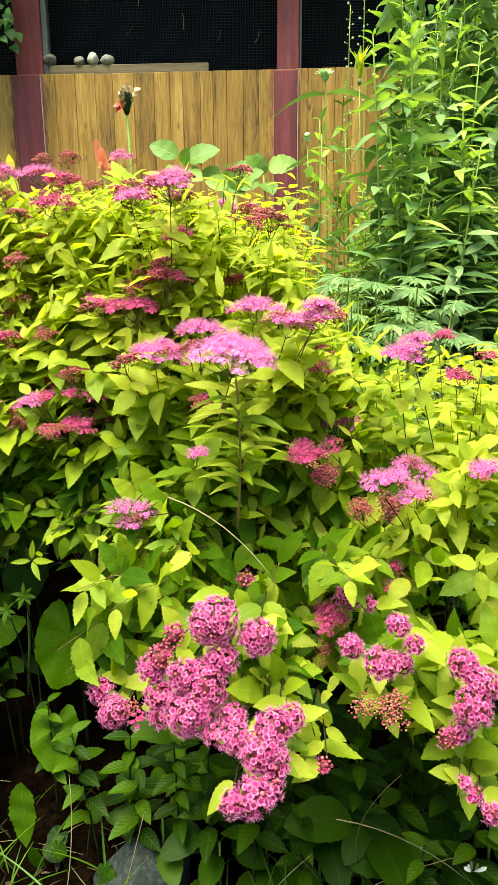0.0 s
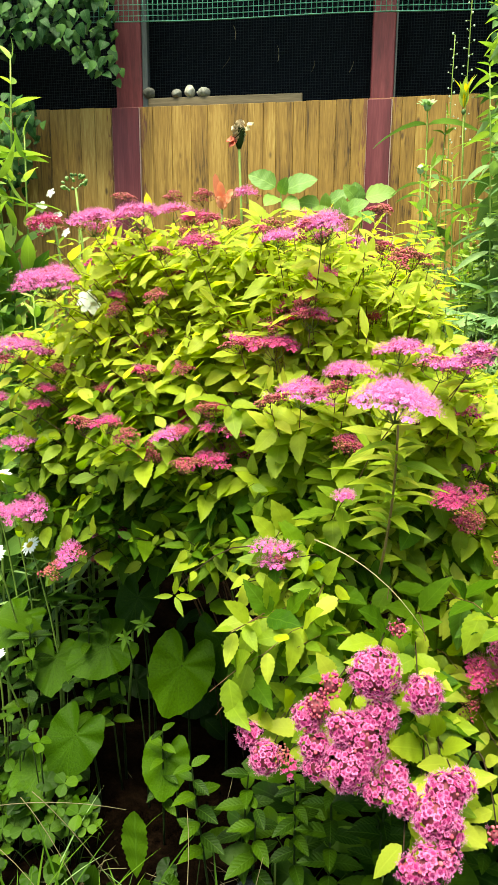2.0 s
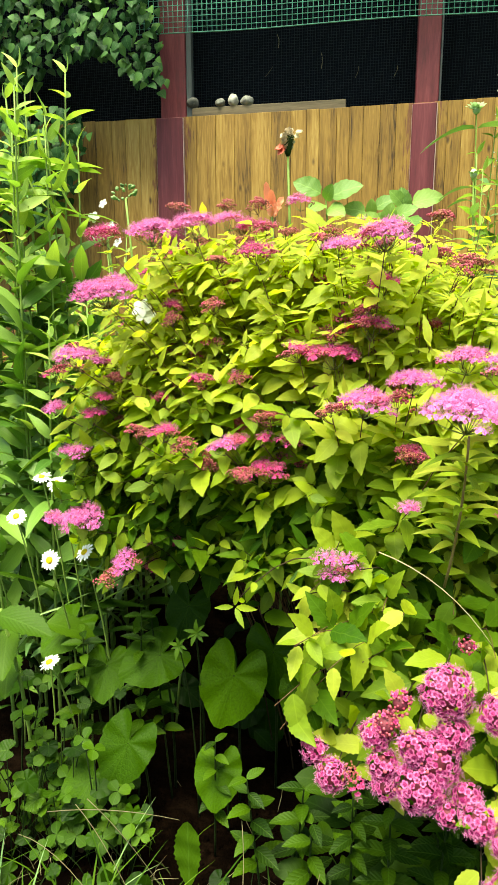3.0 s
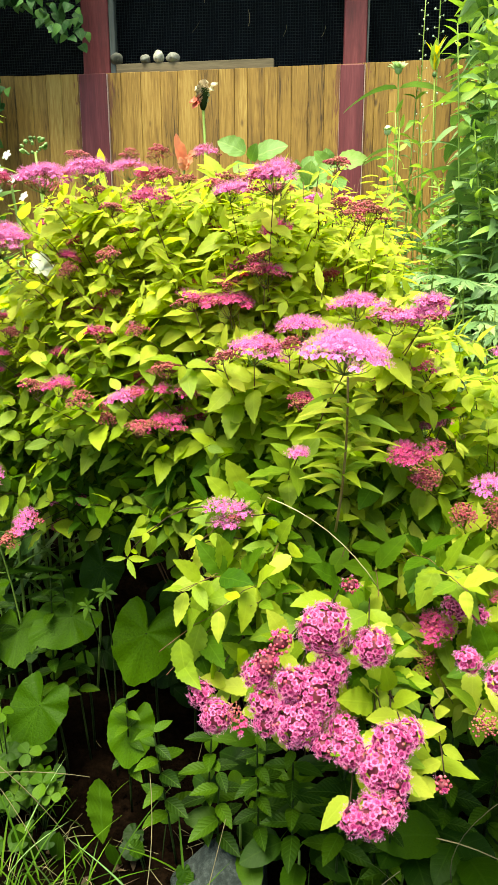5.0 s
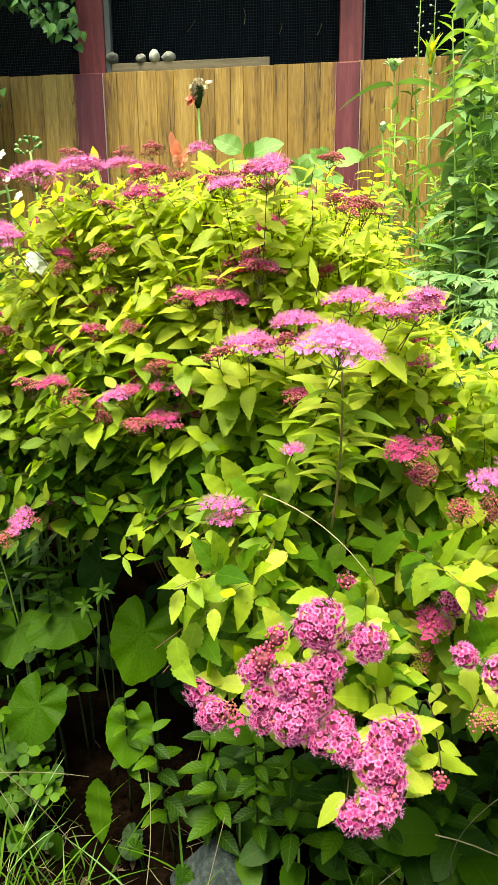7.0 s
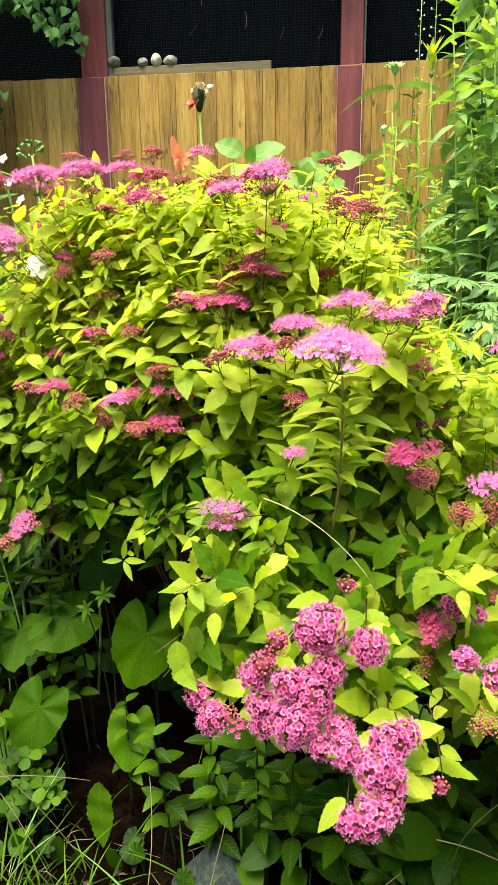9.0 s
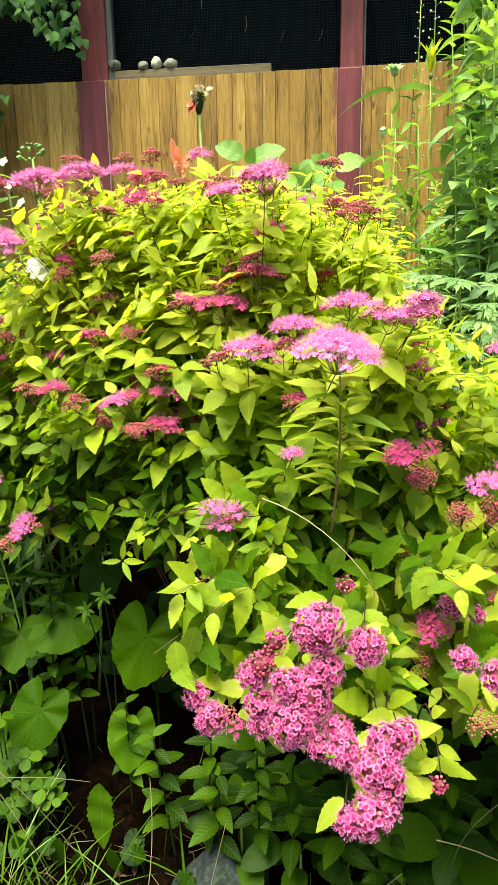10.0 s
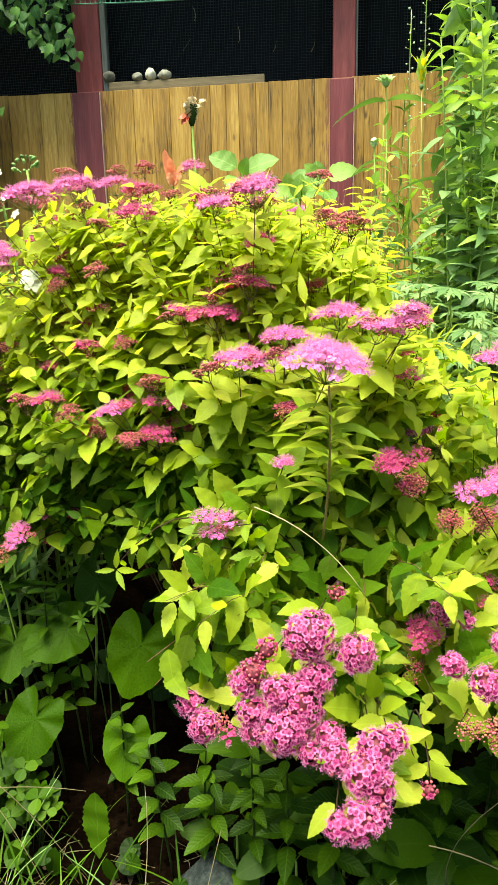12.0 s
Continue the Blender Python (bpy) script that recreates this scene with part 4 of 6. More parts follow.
head(side, "ball", 0.179, 0.464, 0.567, 0.025)
head(side, "ball", 0.19, 0.464, 0.558, 0.021)
head(side, "ball", 0.184, 0.46, 0.527, 0.024)
head(side, "brown", 0.163, 0.425, 0.512, 0.04)
head(side, "brown", 0.138, 0.43, 0.513, 0.017)
head(side, "ball", 0.241, 0.47, 0.53, 0.033)
head(side, "ball", 0.255, 0.46, 0.518, 0.037)
head(side, "ball", 0.245, 0.45, 0.5, 0.04)
head(side, "bud", 0.224, 0.45, 0.466, 0.023)
head(side, "ball", 0.238, 0.45, 0.469, 0.026)
head(side, "ball", 0.244, 0.42, 0.426, 0.017)
head(side, "ball", 0.236, 0.42, 0.436, 0.013)
head(side, "ball", 0.257, 0.42, 0.416, 0.02)
head(side, "red", 0.197, 0.62, 0.561, 0.022)
head(side, "red", 0.202, 0.6, 0.539, 0.018)
head(side, "pink", 0.2, 0.64, 0.807, 0.043)
head(side, "pink", 0.218, 0.645, 0.816, 0.04)
head(side, "red", 0.31, 0.9, 0.805, 0.032)
head(side, "pink", 0.17, 0.9, 0.675, 0.046)
head(side, "red", 0.098, 0.677, 0.684, 0.043)
head(side, "red", 0.134, 0.7, 0.685, 0.016)
head(side, "pink", 0.183, 0.586, 0.673, 0.06)
head(side, "pink", 0.215, 0.58, 0.657, 0.039)
head(side, "pink", 0.225, 0.66, 0.67, 0.054)
head(side, "brown", 0.193, 0.62, 0.633, 0.04)
head(side, "pink", 0.291, 0.6, 0.68, 0.036)
head(side, "red", 0.285, 0.7, 0.772, 0.03)
head(side, "red", 0.314, 0.7, 0.797, 0.022)
head(side, "red", 0.116, 0.7, 0.787, 0.019)
head(side, "brown", 0.128, 0.68, 0.653, 0.039)
head(side, "brown", 0.164, 0.66, 0.617, 0.038)

HEADS.append((-0.452, 0.965, 0.913, 0.06))
HEADS.append((0.02, 0.68, 0.608, 0.10))
HEADS.append((0.045, 0.66, 0.585, 0.06))
for row in PENDING:
    clothe(*row)


# leafy shoots over the crown of each shrub
def fill(shrub, count, centre, radii, lo, hi, leaves, young, keep, power=3.0, size=(0.026, 0.060)):
    done = 0
    while done < count:
        a, e = U(0, 2 * math.pi), math.asin(U(math.sin(radians(lo)), math.sin(radians(hi))))
        d = Vector((math.cos(e) * math.cos(a), math.cos(e) * math.sin(a), math.sin(e)))
        k = U(0.84, 1.03) / (abs(d.x) ** power + abs(d.y) ** power + abs(d.z) ** power) ** (1 / power)
        p = Vector((centre[0] + radii[0] * k * d.x, centre[1] + radii[1] * k * d.y, centre[2] + radii[2] * k * d.z))
        if keep(p):
            shoot(shrub, p, leaves + int(U(-2, 3)), U(0.14, 0.26), young(p) + U(-0.15, 0.15), (0.026, 0.050) if p.z > 0.88 else size, own=False, narrow=U(0, 1) < (0.5 if p.z > 0.8 else 0.25))
            if p.z > 0.68 and p.x < 0.0 and U(0, 1) < 0.15:
                kind = "brown" if U(0, 1) < 0.7 else "red"
                part("flower_head", head_mesh(kind, U(0.022, 0.042)), shrub.ob, "small faded seed cluster" if kind == "brown" else "small crimson cluster", upright(p + Vector((0, 0, 0.008)), (U(-0.3, 0.3), U(-0.4, 0.1), 1), 1.0))
            done += 1


def age_main(p):
    return -0.45 + 0.60 * max(0.0, min(1.0, (p.z - 0.61) / 0.14)) + 1.5 * max(0.0, min(1.0, (p.z - 0.77) / 0.17)) + 1.3 * max(0.0, min(0.25, p.x + 0.06))


def face(x, z):
    """How far back the leafy front of the large shrub stands."""
    return 0.68 + 0.34 * max(0.0, -0.05 - x) + 0.42 * max(0.0, z - 0.72)


fill(main, 460, (-0.10, 1.12, 0.52), (0.53, 0.47, 0.54), -2, 90, 12, age_main, lambda p: (p.z > 0.57 or p.x > 0.0) and p.y < 1.5 and p.x < 0.22 - 0.32 * max(0.0, p.z - 0.70) and p.y > face(p.x, p.z) and (p.z > 0.64 or U(0, 1) < 0.6))
fill(main, 210, (-0.10, 1.12, 0.50), (0.44, 0.38, 0.46), 0, 85, 16, lambda p: -0.15 + 4.0 * max(0.0, p.z - 0.70) + 1.5 * max(0.0, p.x + 0.06), lambda p: p.z > 0.45 and p.x < 0.15 - 0.2 * max(0.0, p.z - 0.70))
fill(side, 170, (0.36, 0.88, 0.40), (0.30, 0.40, 0.42), -12, 90, 13, lambda p: 0.20 + 2.2 * max(0, p.z - 0.45), lambda p: p.z > 0.36, 2.4)
# airy shoots over the sloping front of the large shrub
for i in range(330):
    z = U(0.56, 1.04)
    p = Vector((U(-0.58, 0.20 - 0.32 * max(0.0, z - 0.70)), 0, z))
    p.y = face(p.x, z) + U(0.0, 0.10)
    if z > 1.05 - 0.9 * max(0.0, -0.42 - p.x) ** 0.8:
        continue
    shoot(main, p, 11, U(0.10, 0.18), age_main(p) + U(-0.15, 0.15), (0.026, 0.050) if z > 0.88 else (0.028, 0.062), start=(p.x * 0.8 + U(-0.05, 0.03), p.y + U(0.06, 0.16), z - U(0.22, 0.34)), own=False, narrow=i % 4 < (2 if z > 0.8 else 1))
    if i % 4 == 0 and z > 0.66:
        part("flower_head", head_mesh("brown" if i % 12 else "red", U(0.022, 0.050)), main.ob, "small faded seed cluster" if i % 12 else "small crimson cluster", upright(p + Vector((0, -0.004, 0.010)), (U(-0.3, 0.3), U(-0.5, 0.1), 1), 1.0))
# gold shoots on the upper shoulder and on the sunny flank
for i in range(75):
    z = U(0.86, 1.02)
    p = Vector((U(-0.50, -0.12), 0, z))
    p.y = face(p.x, z) + U(-0.02, 0.08)
    shoot(main, p, 10, U(0.08, 0.14), 1.4, (0.028, 0.056), start=(p.x * 0.85, p.y + U(0.06, 0.14), z - U(0.2, 0.3)), own=False, narrow=i % 3 == 0)
for i in range(80):
    z = U(0.78, 0.985)
    p = Vector((U(-0.14, 0.16 - 0.32 * max(0.0, z - 0.70)), 0, z))
    p.y = face(p.x, z) + U(-0.04, 0.07)
    shoot(main, p, 10, U(0.08, 0.15), U(0.6, 1.4), (0.022, 0.046), start=(p.x * 0.85, p.y + U(0.06, 0.14), z - U(0.2, 0.3)), own=False, narrow=i % 2 == 0)
for i in range(40):
    z = U(0.64, 0.84)
    p = Vector((U(0.08, 0.20), U(0.68, 0.80), z))
    shoot(side, p, 9, U(0.08, 0.14), U(0.3, 1.1), (0.022, 0.042), start=(p.x + U(-0.02, 0.08), p.y + U(0.06, 0.14), z - U(0.2, 0.3)), own=False, narrow=i % 3 == 0)
for i in range(44):
    p = Vector((U(0.20, 0.44), U(0.56, 0.80), U(0.46, 0.72)))
    shoot(side, p, 9, U(0.09, 0.15), 0.35 + 2.2 * (p.z - 0.5), (0.030, 0.054), start=(p.x + U(-0.05, 0.05), p.y + U(0.06, 0.14), p.z - U(0.2, 0.3)), own=False)
# lime shoots in the hollow between the shrubs
for i in range(26):
    p = Vector((U(-0.02, 0.20), U(0.70, 0.82), U(0.54, 0.70)))
    shoot(main, p, 9, U(0.09, 0.15), U(0.2, 0.6), (0.028, 0.050), start=(p.x + U(-0.05, 0.05), p.y + U(0.06, 0.14), p.z - U(0.2, 0.3)), own=False, narrow=i % 2 == 0)
# darker skirt of lower shoots
for i in range(55):
    x = U(-0.60, -0.10)
    p = (x, 0.80 + 0.15 * max(0.0, -0.2 - x) + U(0.0, 0.12), U(0.47, 0.62))
    shoot(main, p, 10, U(0.09, 0.14), U(-0.6, -0.2), (0.046, 0.070), lean=(0, -0.5, 0.25), own=False)
# gold tip below the lowest clusters
shoot(front, (0.108, 0.402, 0.462), 6, 0.05, 1.5, (0.026, 0.036), start=(0.10, 0.52, 0.40))
# boughs of the low branches
for i in range(36):
    p = (U(-0.16, 0.24), U(0.46, 0.66), U(0.44, 0.60))
    shoot(front, p, 9, U(0.10, 0.18), U(0.0, 0.35), (0.036, 0.060), lean=(0, -0.4, 0.1), own=False)
for p in ((-0.13, 0.60, 0.62), (-0.10, 0.61, 0.60), (-0.15, 0.62, 0.585), (-0.08, 0.60, 0.63), (-0.12, 0.62, 0.55), (-0.07, 0.62, 0.57)):
    shoot(front, p, 8, 0.10, 0.2, (0.032, 0.052), lean=(-0.2, -0.5, 0.1))
for i in range(9):
    shoot(front, (U(-0.15, -0.05), U(0.585, 0.63), U(0.52, 0.635)), 8, 0.11, U(0.05, 0.3), (0.036, 0.056), lean=(-0.15, -0.5, 0.15), start=(U(-0.06, 0.0), U(0.70, 0.76), 0.40), own=False)
shoot(front, (-0.225, 0.60, 0.575), 3, 0.04, 0.1, (0.018, 0.024), start=(-0.08, 0.66, 0.54))
for d, l in (((0.15, -0.1, 1.0), 0.026), ((-0.9, -0.3, 0.0), 0.024), ((0.5, -0.6, -0.6), 0.028), ((0.8, -0.3, 0.1), 0.030)):
    part("leaf", leaf_mesh(8, M_LIME), front.ob, m=orient((-0.222, 0.60, 0.574), d, (0.2, -1.0, 0.5), l))
for sh in (main, front, side):
    if sh.twigs.v:
        tagged(part("twig_tangle", sh.twigs.mesh("twig_tangle"), sh.ob, "thin reddish brown twigs"), kind="stuff")
    tagged(part("foliage", sh.rest.mesh("foliage"), sh.ob, "gold, lime and green toothed leaves"), kind="stuff")

# the long-leaved shoot that carries the pale cluster
stem_pts = arc((0.016, 0.64, 0.60), (0.021, 0.556, 0.792), (0.004, 0.0, 0.0), 9)
part("cane", one(tube_template(stem_pts, taper(0.0017, 0.0012, 9), 6), M_TAN, "cane"), main.ob, "tan upright stem")
for i in range(34):
    f = 7.7 - 5.2 * i / 33
    at = stem_pts[int(f)].lerp(stem_pts[int(f) + 1], f - int(f))
    a = i * 2.39996 + 0.5
    part("leaf", LONGLEAF[i % 3], main.ob, m=orient(at, (math.cos(a), 0.75 * math.sin(a) - 0.15, U(0.25, 0.6)), (U(-0.2, 0.2), -0.35, 1), U(0.028, 0.056) * (0.65 + 0.35 * min(1, i / 5))))

# dry stalk leaning through the shrub
stalk = one(tube_template(arc((-0.060, 0.60, 0.652), (0.060, 0.565, 0.568), (0.006, -0.01, 0.016), 9), taper(0.0007, 0.0005, 9), 5), M_STALK, "stalk")
tagged(new("dry_stalk", stalk), "pale dry stalk lying through the shrub", "stalk")

# ---- tall perennials ----
LANCE = [leaf_template(U(0.26, 0.36), 9, 0.38, U(0.10, 0.35), U(0.15, 0.8), 0.05, 1.0, 0.8, U(-0.3, 0.3)) for _ in range(4)]
LANCE_MESH = [one(t, M_TALL, "leaf") for t in LANCE]
LANCE_TIP = [one(t, M_TALLTIP, "leaf") for t in LANCE]


BROADL = [leaf_template(U(0.25, 0.33), 9, 0.36, U(0.15, 0.35), U(0.1, 0.4), 0.03, 0.95, 0.75, U(-0.3, 0.3)) for _ in range(4)]
BROADL_MESH = [one(t, M_PHLOX, "leaf") for t in BROADL]
BROADL_TIP = [one(t, M_TALLTIP, "leaf") for t in BROADL]


def perennial(name, label, category, group, height, pairs, leaf, bend, tip_share=0.22, first=0.25, broad=False, lift=0.0, joined=False):
    """A tall leafy stem with crossed pairs of lance leaves, standing at the origin."""
    foliage = Batch()
    ob = thing(name, label, category, group=group)
    pts = arc((0, 0, 0), (bend[0], bend[1], height), (-bend[0] * 0.2, -bend[1] * 0.2, 0), 10)
    part("stem", one(tube_template(pts, taper(0.0042, 0.0016, 10), 6), M_STEM, "stem"), ob)
    spin = U(0, 3)
    for i in range(pairs):
        s = first + (1 - first) * (i / (pairs - 1)) ** 0.9
        f = s * 9
        j = min(8, int(f))
        at = pts[j].lerp(pts[j + 1], f - j)
        spin += math.pi / 2 + U(-0.25, 0.25)
        top = i / (pairs - 1)
        if U(0, 1) < 0.10 and 1 < i < pairs - 3:
            continue
        size = leaf * (0.75 + 0.35 * math.sin(math.pi * min(1, top * 1.15))) * (1 - 0.45 * max(0, top - 0.8) / 0.2) * U(0.85, 1.1)
        for k in (0, math.pi):
            a = spin + k + U(-0.2, 0.2)
            rise = 0.30 + lift + 1.8 * max(0, top - 0.7) + U(-0.9, 0.7)
            d = (math.cos(a), math.sin(a), rise)
            mesh = (BROADL_TIP if broad else LANCE_TIP) if top > 1 - tip_share else (BROADL_MESH if broad else LANCE_MESH)
            k4 = int(rng.integers(0, 4))
            m = orient(at, d, (U(-0.7, 0.7), U(-1.4, 0.1), 1), size * U(0.72, 1.15))
            if joined:
                foliage.add((BROADL if broad else LANCE)[k4], m, M_TALLTIP if top > 1 - tip_share else M_PHLOX if broad else M_TALL)
            else:
                part("leaf", mesh[k4], ob, m=m)
    if joined:
        tagged(part("foliage", foliage.mesh("foliage"), ob, "narrow green leaves"), kind="stuff")
    return ob


TALL_SIZES = ((1.66, 38, 0.094, (0.08, -0.05)), (1.54, 36, 0.090, (-0.07, 0.03)), (1.78, 40, 0.098, (0.05, 0.06)), (1.42, 34, 0.092, (0.06, -0.08)))
TALL = [perennial("tall_perennial", "tall green perennial stem with paired lance leaves", "plant", "tall perennials by the wall", h, p, l, b, 0.20, joined=back) for back in (False, True) for h, p, l, b in TALL_SIZES]
spots = []
while len(spots) < 165:
    y = U(1.56, 2.4)
    x = 0.365 + 0.19 * (y - 1.9) + 0.60 * U(0, 1) ** 1.5
    if x < 0.40 + 0.24 * y:
        spots.append((x, y))
for k in range(56):
    y = U(2.2, 2.7)
    spots.append((0.37 + 0.19 * (y - 1.9) + U(0.0, 0.75), y))
spots.sort(key=lambda q: q[1])
placed = set()
for i, (x, y) in enumerate(spots):
    k = i % 4 + (0 if i < 22 else 4)
    low = (0.90 + 0.10 * min(1.0, max(0.0, x - 0.300 - 0.19 * (y - 1.9)) / 0.14)) * min(1.0, 0.72 + 0.62 * max(0.0, y - 1.45))
    m = Matrix.Translation((x, y, lie(x, y) - 0.01)) @ Matrix.Rotation(U(0, 6.28), 4, "Z") @ Matrix.Diagonal((1, 1, (U(1.10, 1.22) if i % 5 == 2 else U(0.76, 1.02)) * low, 1))
    if k not in placed:
        TALL[k].matrix_basis = m
        placed.add(k)
    else:
        copy_thing(TALL[k], m)

LOWP = [perennial("phlox", "fresh green phlox stem with pointed leaves", "plant", "phlox beside the spirea", h, p, l, b, 0.32, 0.12, True, 0.35)
        for h, p, l, b in ((1.40, 24, 0.118, (0.02, -0.04)), (1.24, 22, 0.110, (-0.05, 0.02)), (0.88, 19, 0.092, (0.04, 0.03)))]
left_spots = ((-0.74, 1.20, 1), (-0.77, 1.30, 0), (-0.81, 1.18, 0), (-0.70, 1.22, 2), (-0.86, 1.27, 0), (-0.79, 1.25, 0), (-0.71, 1.27, 1), (-0.84, 1.22, 1), (-0.90, 1.30, 0), (-0.66, 1.36, 2), (-0.78, 1.15, 2), (-0.98, 1.45, 1), (-1.05, 1.40, 0), (-0.74, 1.45, 2), (-0.90, 1.12, 2), (-0.68, 1.18, 2), (-0.62, 1.55, 2), (-0.85, 1.38, 1), (-0.72, 1.10, 2), (-0.66, 1.26, 2), (-0.75, 1.32, 1), (-0.82, 1.30, 0), (-0.88, 1.20, 1), (-0.62, 1.14, 2), (-0.80, 1.05, 2), (-0.95, 1.25, 1), (-0.98, 1.60, 2), (-0.88, 1.62, 2), (-0.76, 1.60, 2), (-1.10, 1.55, 2), (-1.05, 1.72, 2), (-0.68, 1.70, 2), (-0.92, 1.50, 2), (-1.18, 1.62, 2), (-0.84, 1.48, 2), (-0.66, 1.50, 2))
used = set()
for x, y, k in left_spots:
    m = Matrix.Translation((x, y, lie(x, y) - 0.01)) @ Matrix.Rotation(U(0, 6.28), 4, "Z") @ Matrix.Diagonal((1, 1, U(0.94, 1.03), 1))
    if k not in used:
        LOWP[k].matrix_basis = m
        used.add(k)
    else:
        copy_thing(LOWP[k], m)
# shorter stems in the gap between shrub and wall
MID = [perennial("bushy_perennial", "bushy green perennial stem in front of the plank wall", "plant", "green stems at the wall foot", h, p, l, b, 0.25, 0.2, joined=True)
       for h, p, l, b in ((1.06, 17, 0.085, (0.03, -0.03)), (0.92, 15, 0.09, (-0.04, 0.02)))]
mids = ((0.04, 2.36), (0.10, 2.48), (-0.02, 2.52), (0.16, 2.30), (0.22, 1.95), (0.30, 1.78), (0.10, 1.80), (0.20, 1.60), (0.02, 1.70), (0.34, 1.55), (0.05, 2.05), (-0.12, 2.30), (0.30, 2.15), (-0.30, 2.0), (-0.5, 2.1), (-0.6, 2.3), (-0.8, 2.0), (-0.95, 2.2), (-1.1, 1.9), (-0.7, 1.8), (-1.3, 2.3), (-1.2, 2.1), (-0.45, 1.85), (0.0, 1.9), (0.13, 2.2), (-0.9, 1.75), (-1.05, 2.5), (-0.35, 2.3), (0.42, 1.40), (0.50, 1.25), (0.58, 1.35), (0.26, 1.85), (0.36, 1.95), (0.28, 1.68), (0.42, 1.75), (0.33, 2.2), (0.24, 2.05), (0.50, 1.60), (0.20, 1.78), (0.21, 2.0), (0.26, 2.32), (0.29, 2.45), (0.20, 1.9), (0.34, 2.4), (0.17, 1.72), (0.24, 1.62), (0.30, 1.9), (0.38, 2.1)) + tuple((-1.25 + 0.085 * k, 1.50 + 0.13 * (k % 5)) for k in range(8)) + tuple((-1.30 + 0.09 * k, 1.85 + 0.11 * (k % 4)) for k in range(7))
for i, (x, y) in enumerate(mids):
    k = i % 2
    s = (U(0.86, 1.00) if y > 2.2 else U(0.70, 0.90)) if x > -0.1 else U(0.86, 1.04)
    m = Matrix.Translation((x, y, lie(x, y) - 0.01)) @ Matrix.Rotation(U(0, 6.28), 4, "Z") @ Matrix.Diagonal((1, 1, s, 1))
    if i > 38 and x > 0:
        m = m @ Matrix.Diagonal((1, 1, 1.4, 1))
    if i < 2:
        MID[k].matrix_basis = m
    else:
        copy_thing(MID[k], m)

# broad leaves of a young hydrangea by the wall
M_HYDR = leaf_material("hydrangea_leaf", (0.10, 0.20, 0.04), (0.17, 0.29, 0.06), (0.26, 0.39, 0.09), 0.36, veins=6.0, slope=0.9, show=0.3, relief=0.3)
BROAD = one(leaf_template(0.74, 13, 0.42, 0.22, 0.25, 0.04, 0.75, 0.6, 0.15, 0.06), M_HYDR, "leaf")


def hydrangea(x, y, z, leaves):
    hyd = thing("hydrangea", "young hydrangea with broad pale green leaves near the wall", "shrub", group="young hydrangeas")
    part("stem", one(tube_template(arc((x + 0.03, y + 0.04, lie(x, y)), (x, y, z), (0.02, 0, 0), 6), taper(0.005, 0.003, 6), 6), M_STEM, "stem"), hyd)
    for k, (d, size) in enumerate(leaves):
        part("leaf", BROAD, hyd, m=orient((x + 0.02 * d[0], y, z - 0.012 * k), d, (-0.25 * d[0] + U(-0.3, 0.3), -1.0, 0.45), size * 0.92))


hydrangea(-0.262, 2.37, 1.325, (((-0.85, -0.15, 0.50), 0.115), ((0.95, -0.2, 0.42), 0.125), ((0.2, -0.6, 0.5), 0.07), ((-0.4, -0.8, -0.2), 0.09), ((0.6, -0.7, -0.3), 0.09)))
hydrangea(-0.105, 2.40, 1.275, (((0.9, -0.2, 0.5), 0.085), ((-0.8, -0.3, 0.2), 0.09), ((0.1, -0.5, 0.9), 0.06), ((0.5, -0.8, -0.3), 0.09)))
hydrangea(0.02, 2.38, 1.285, (((0.95, -0.2, 0.25), 0.115), ((-0.5, -0.4, 0.7), 0.08), ((-0.2, -0.2, 1.0), 0.085), ((-0.8, -0.5, -0.2), 0.10), ((0.3, -0.9, -0.3), 0.10)))
hydrangea(-0.05, 1.84, 1.165, (((0.8, -0.4, 0.4), 0.075), ((-0.9, -0.3, 0.3), 0.07), ((0.1, -0.4, 1.0), 0.07), ((-0.3, -0.8, -0.2), 0.07)))

# budded stems
BIGLEAF = one(leaf_template(0.34, 11, 0.36, 0.3, 0.42, 0.06, 1.0, 0.7), M_TALL, "leaf")


SEPAL = leaf_template(0.5, 9, 0.5, 0.3, 0.35, 0.05, 0.8, 0.7, 0.0, 0.15)


def budded(at, label, bud_r, bud_mat, ruffle=0):
    x, y, z = at
    ob = thing("budding_plant", label, "plant", group="budding plants")
    part("stem", one(tube_template(arc((x + 0.02, y, lie(x, y)), (x, y, z - bud_r), (0.01, 0, 0), 8), taper(max(0.0022, bud_r * 0.24), max(0.0016, bud_r * 0.17), 8), 6), M_STEM, "stem"), ob)
    b = Batch()
    b.add(ball_template(10, 7, 1.3), upright((x, y, z), (0, 0, 1), bud_r), bud_mat)
    for k in range(ruffle):
        a = 6.283 * k / ruffle
        b.add(SEPAL, orient((x, y, z - bud_r), (math.cos(a) * U(0.4, 0.9), math.sin(a) * U(0.4, 0.9), 1), (-math.cos(a), -math.sin(a), 0.2), bud_r * (2.4 if ruffle < 9 else 3.2) * U(0.85, 1.1)), M_BUDPALE if ruffle > 8 else M_CUT)
    part("bud", b.mesh("bud"), ob)
    return ob


s1 = budded((0.23, 2.33, 1.565), "tall stem with a ruffled pale bud and drooping leaves", 0.013, M_BUDPALE, 12)
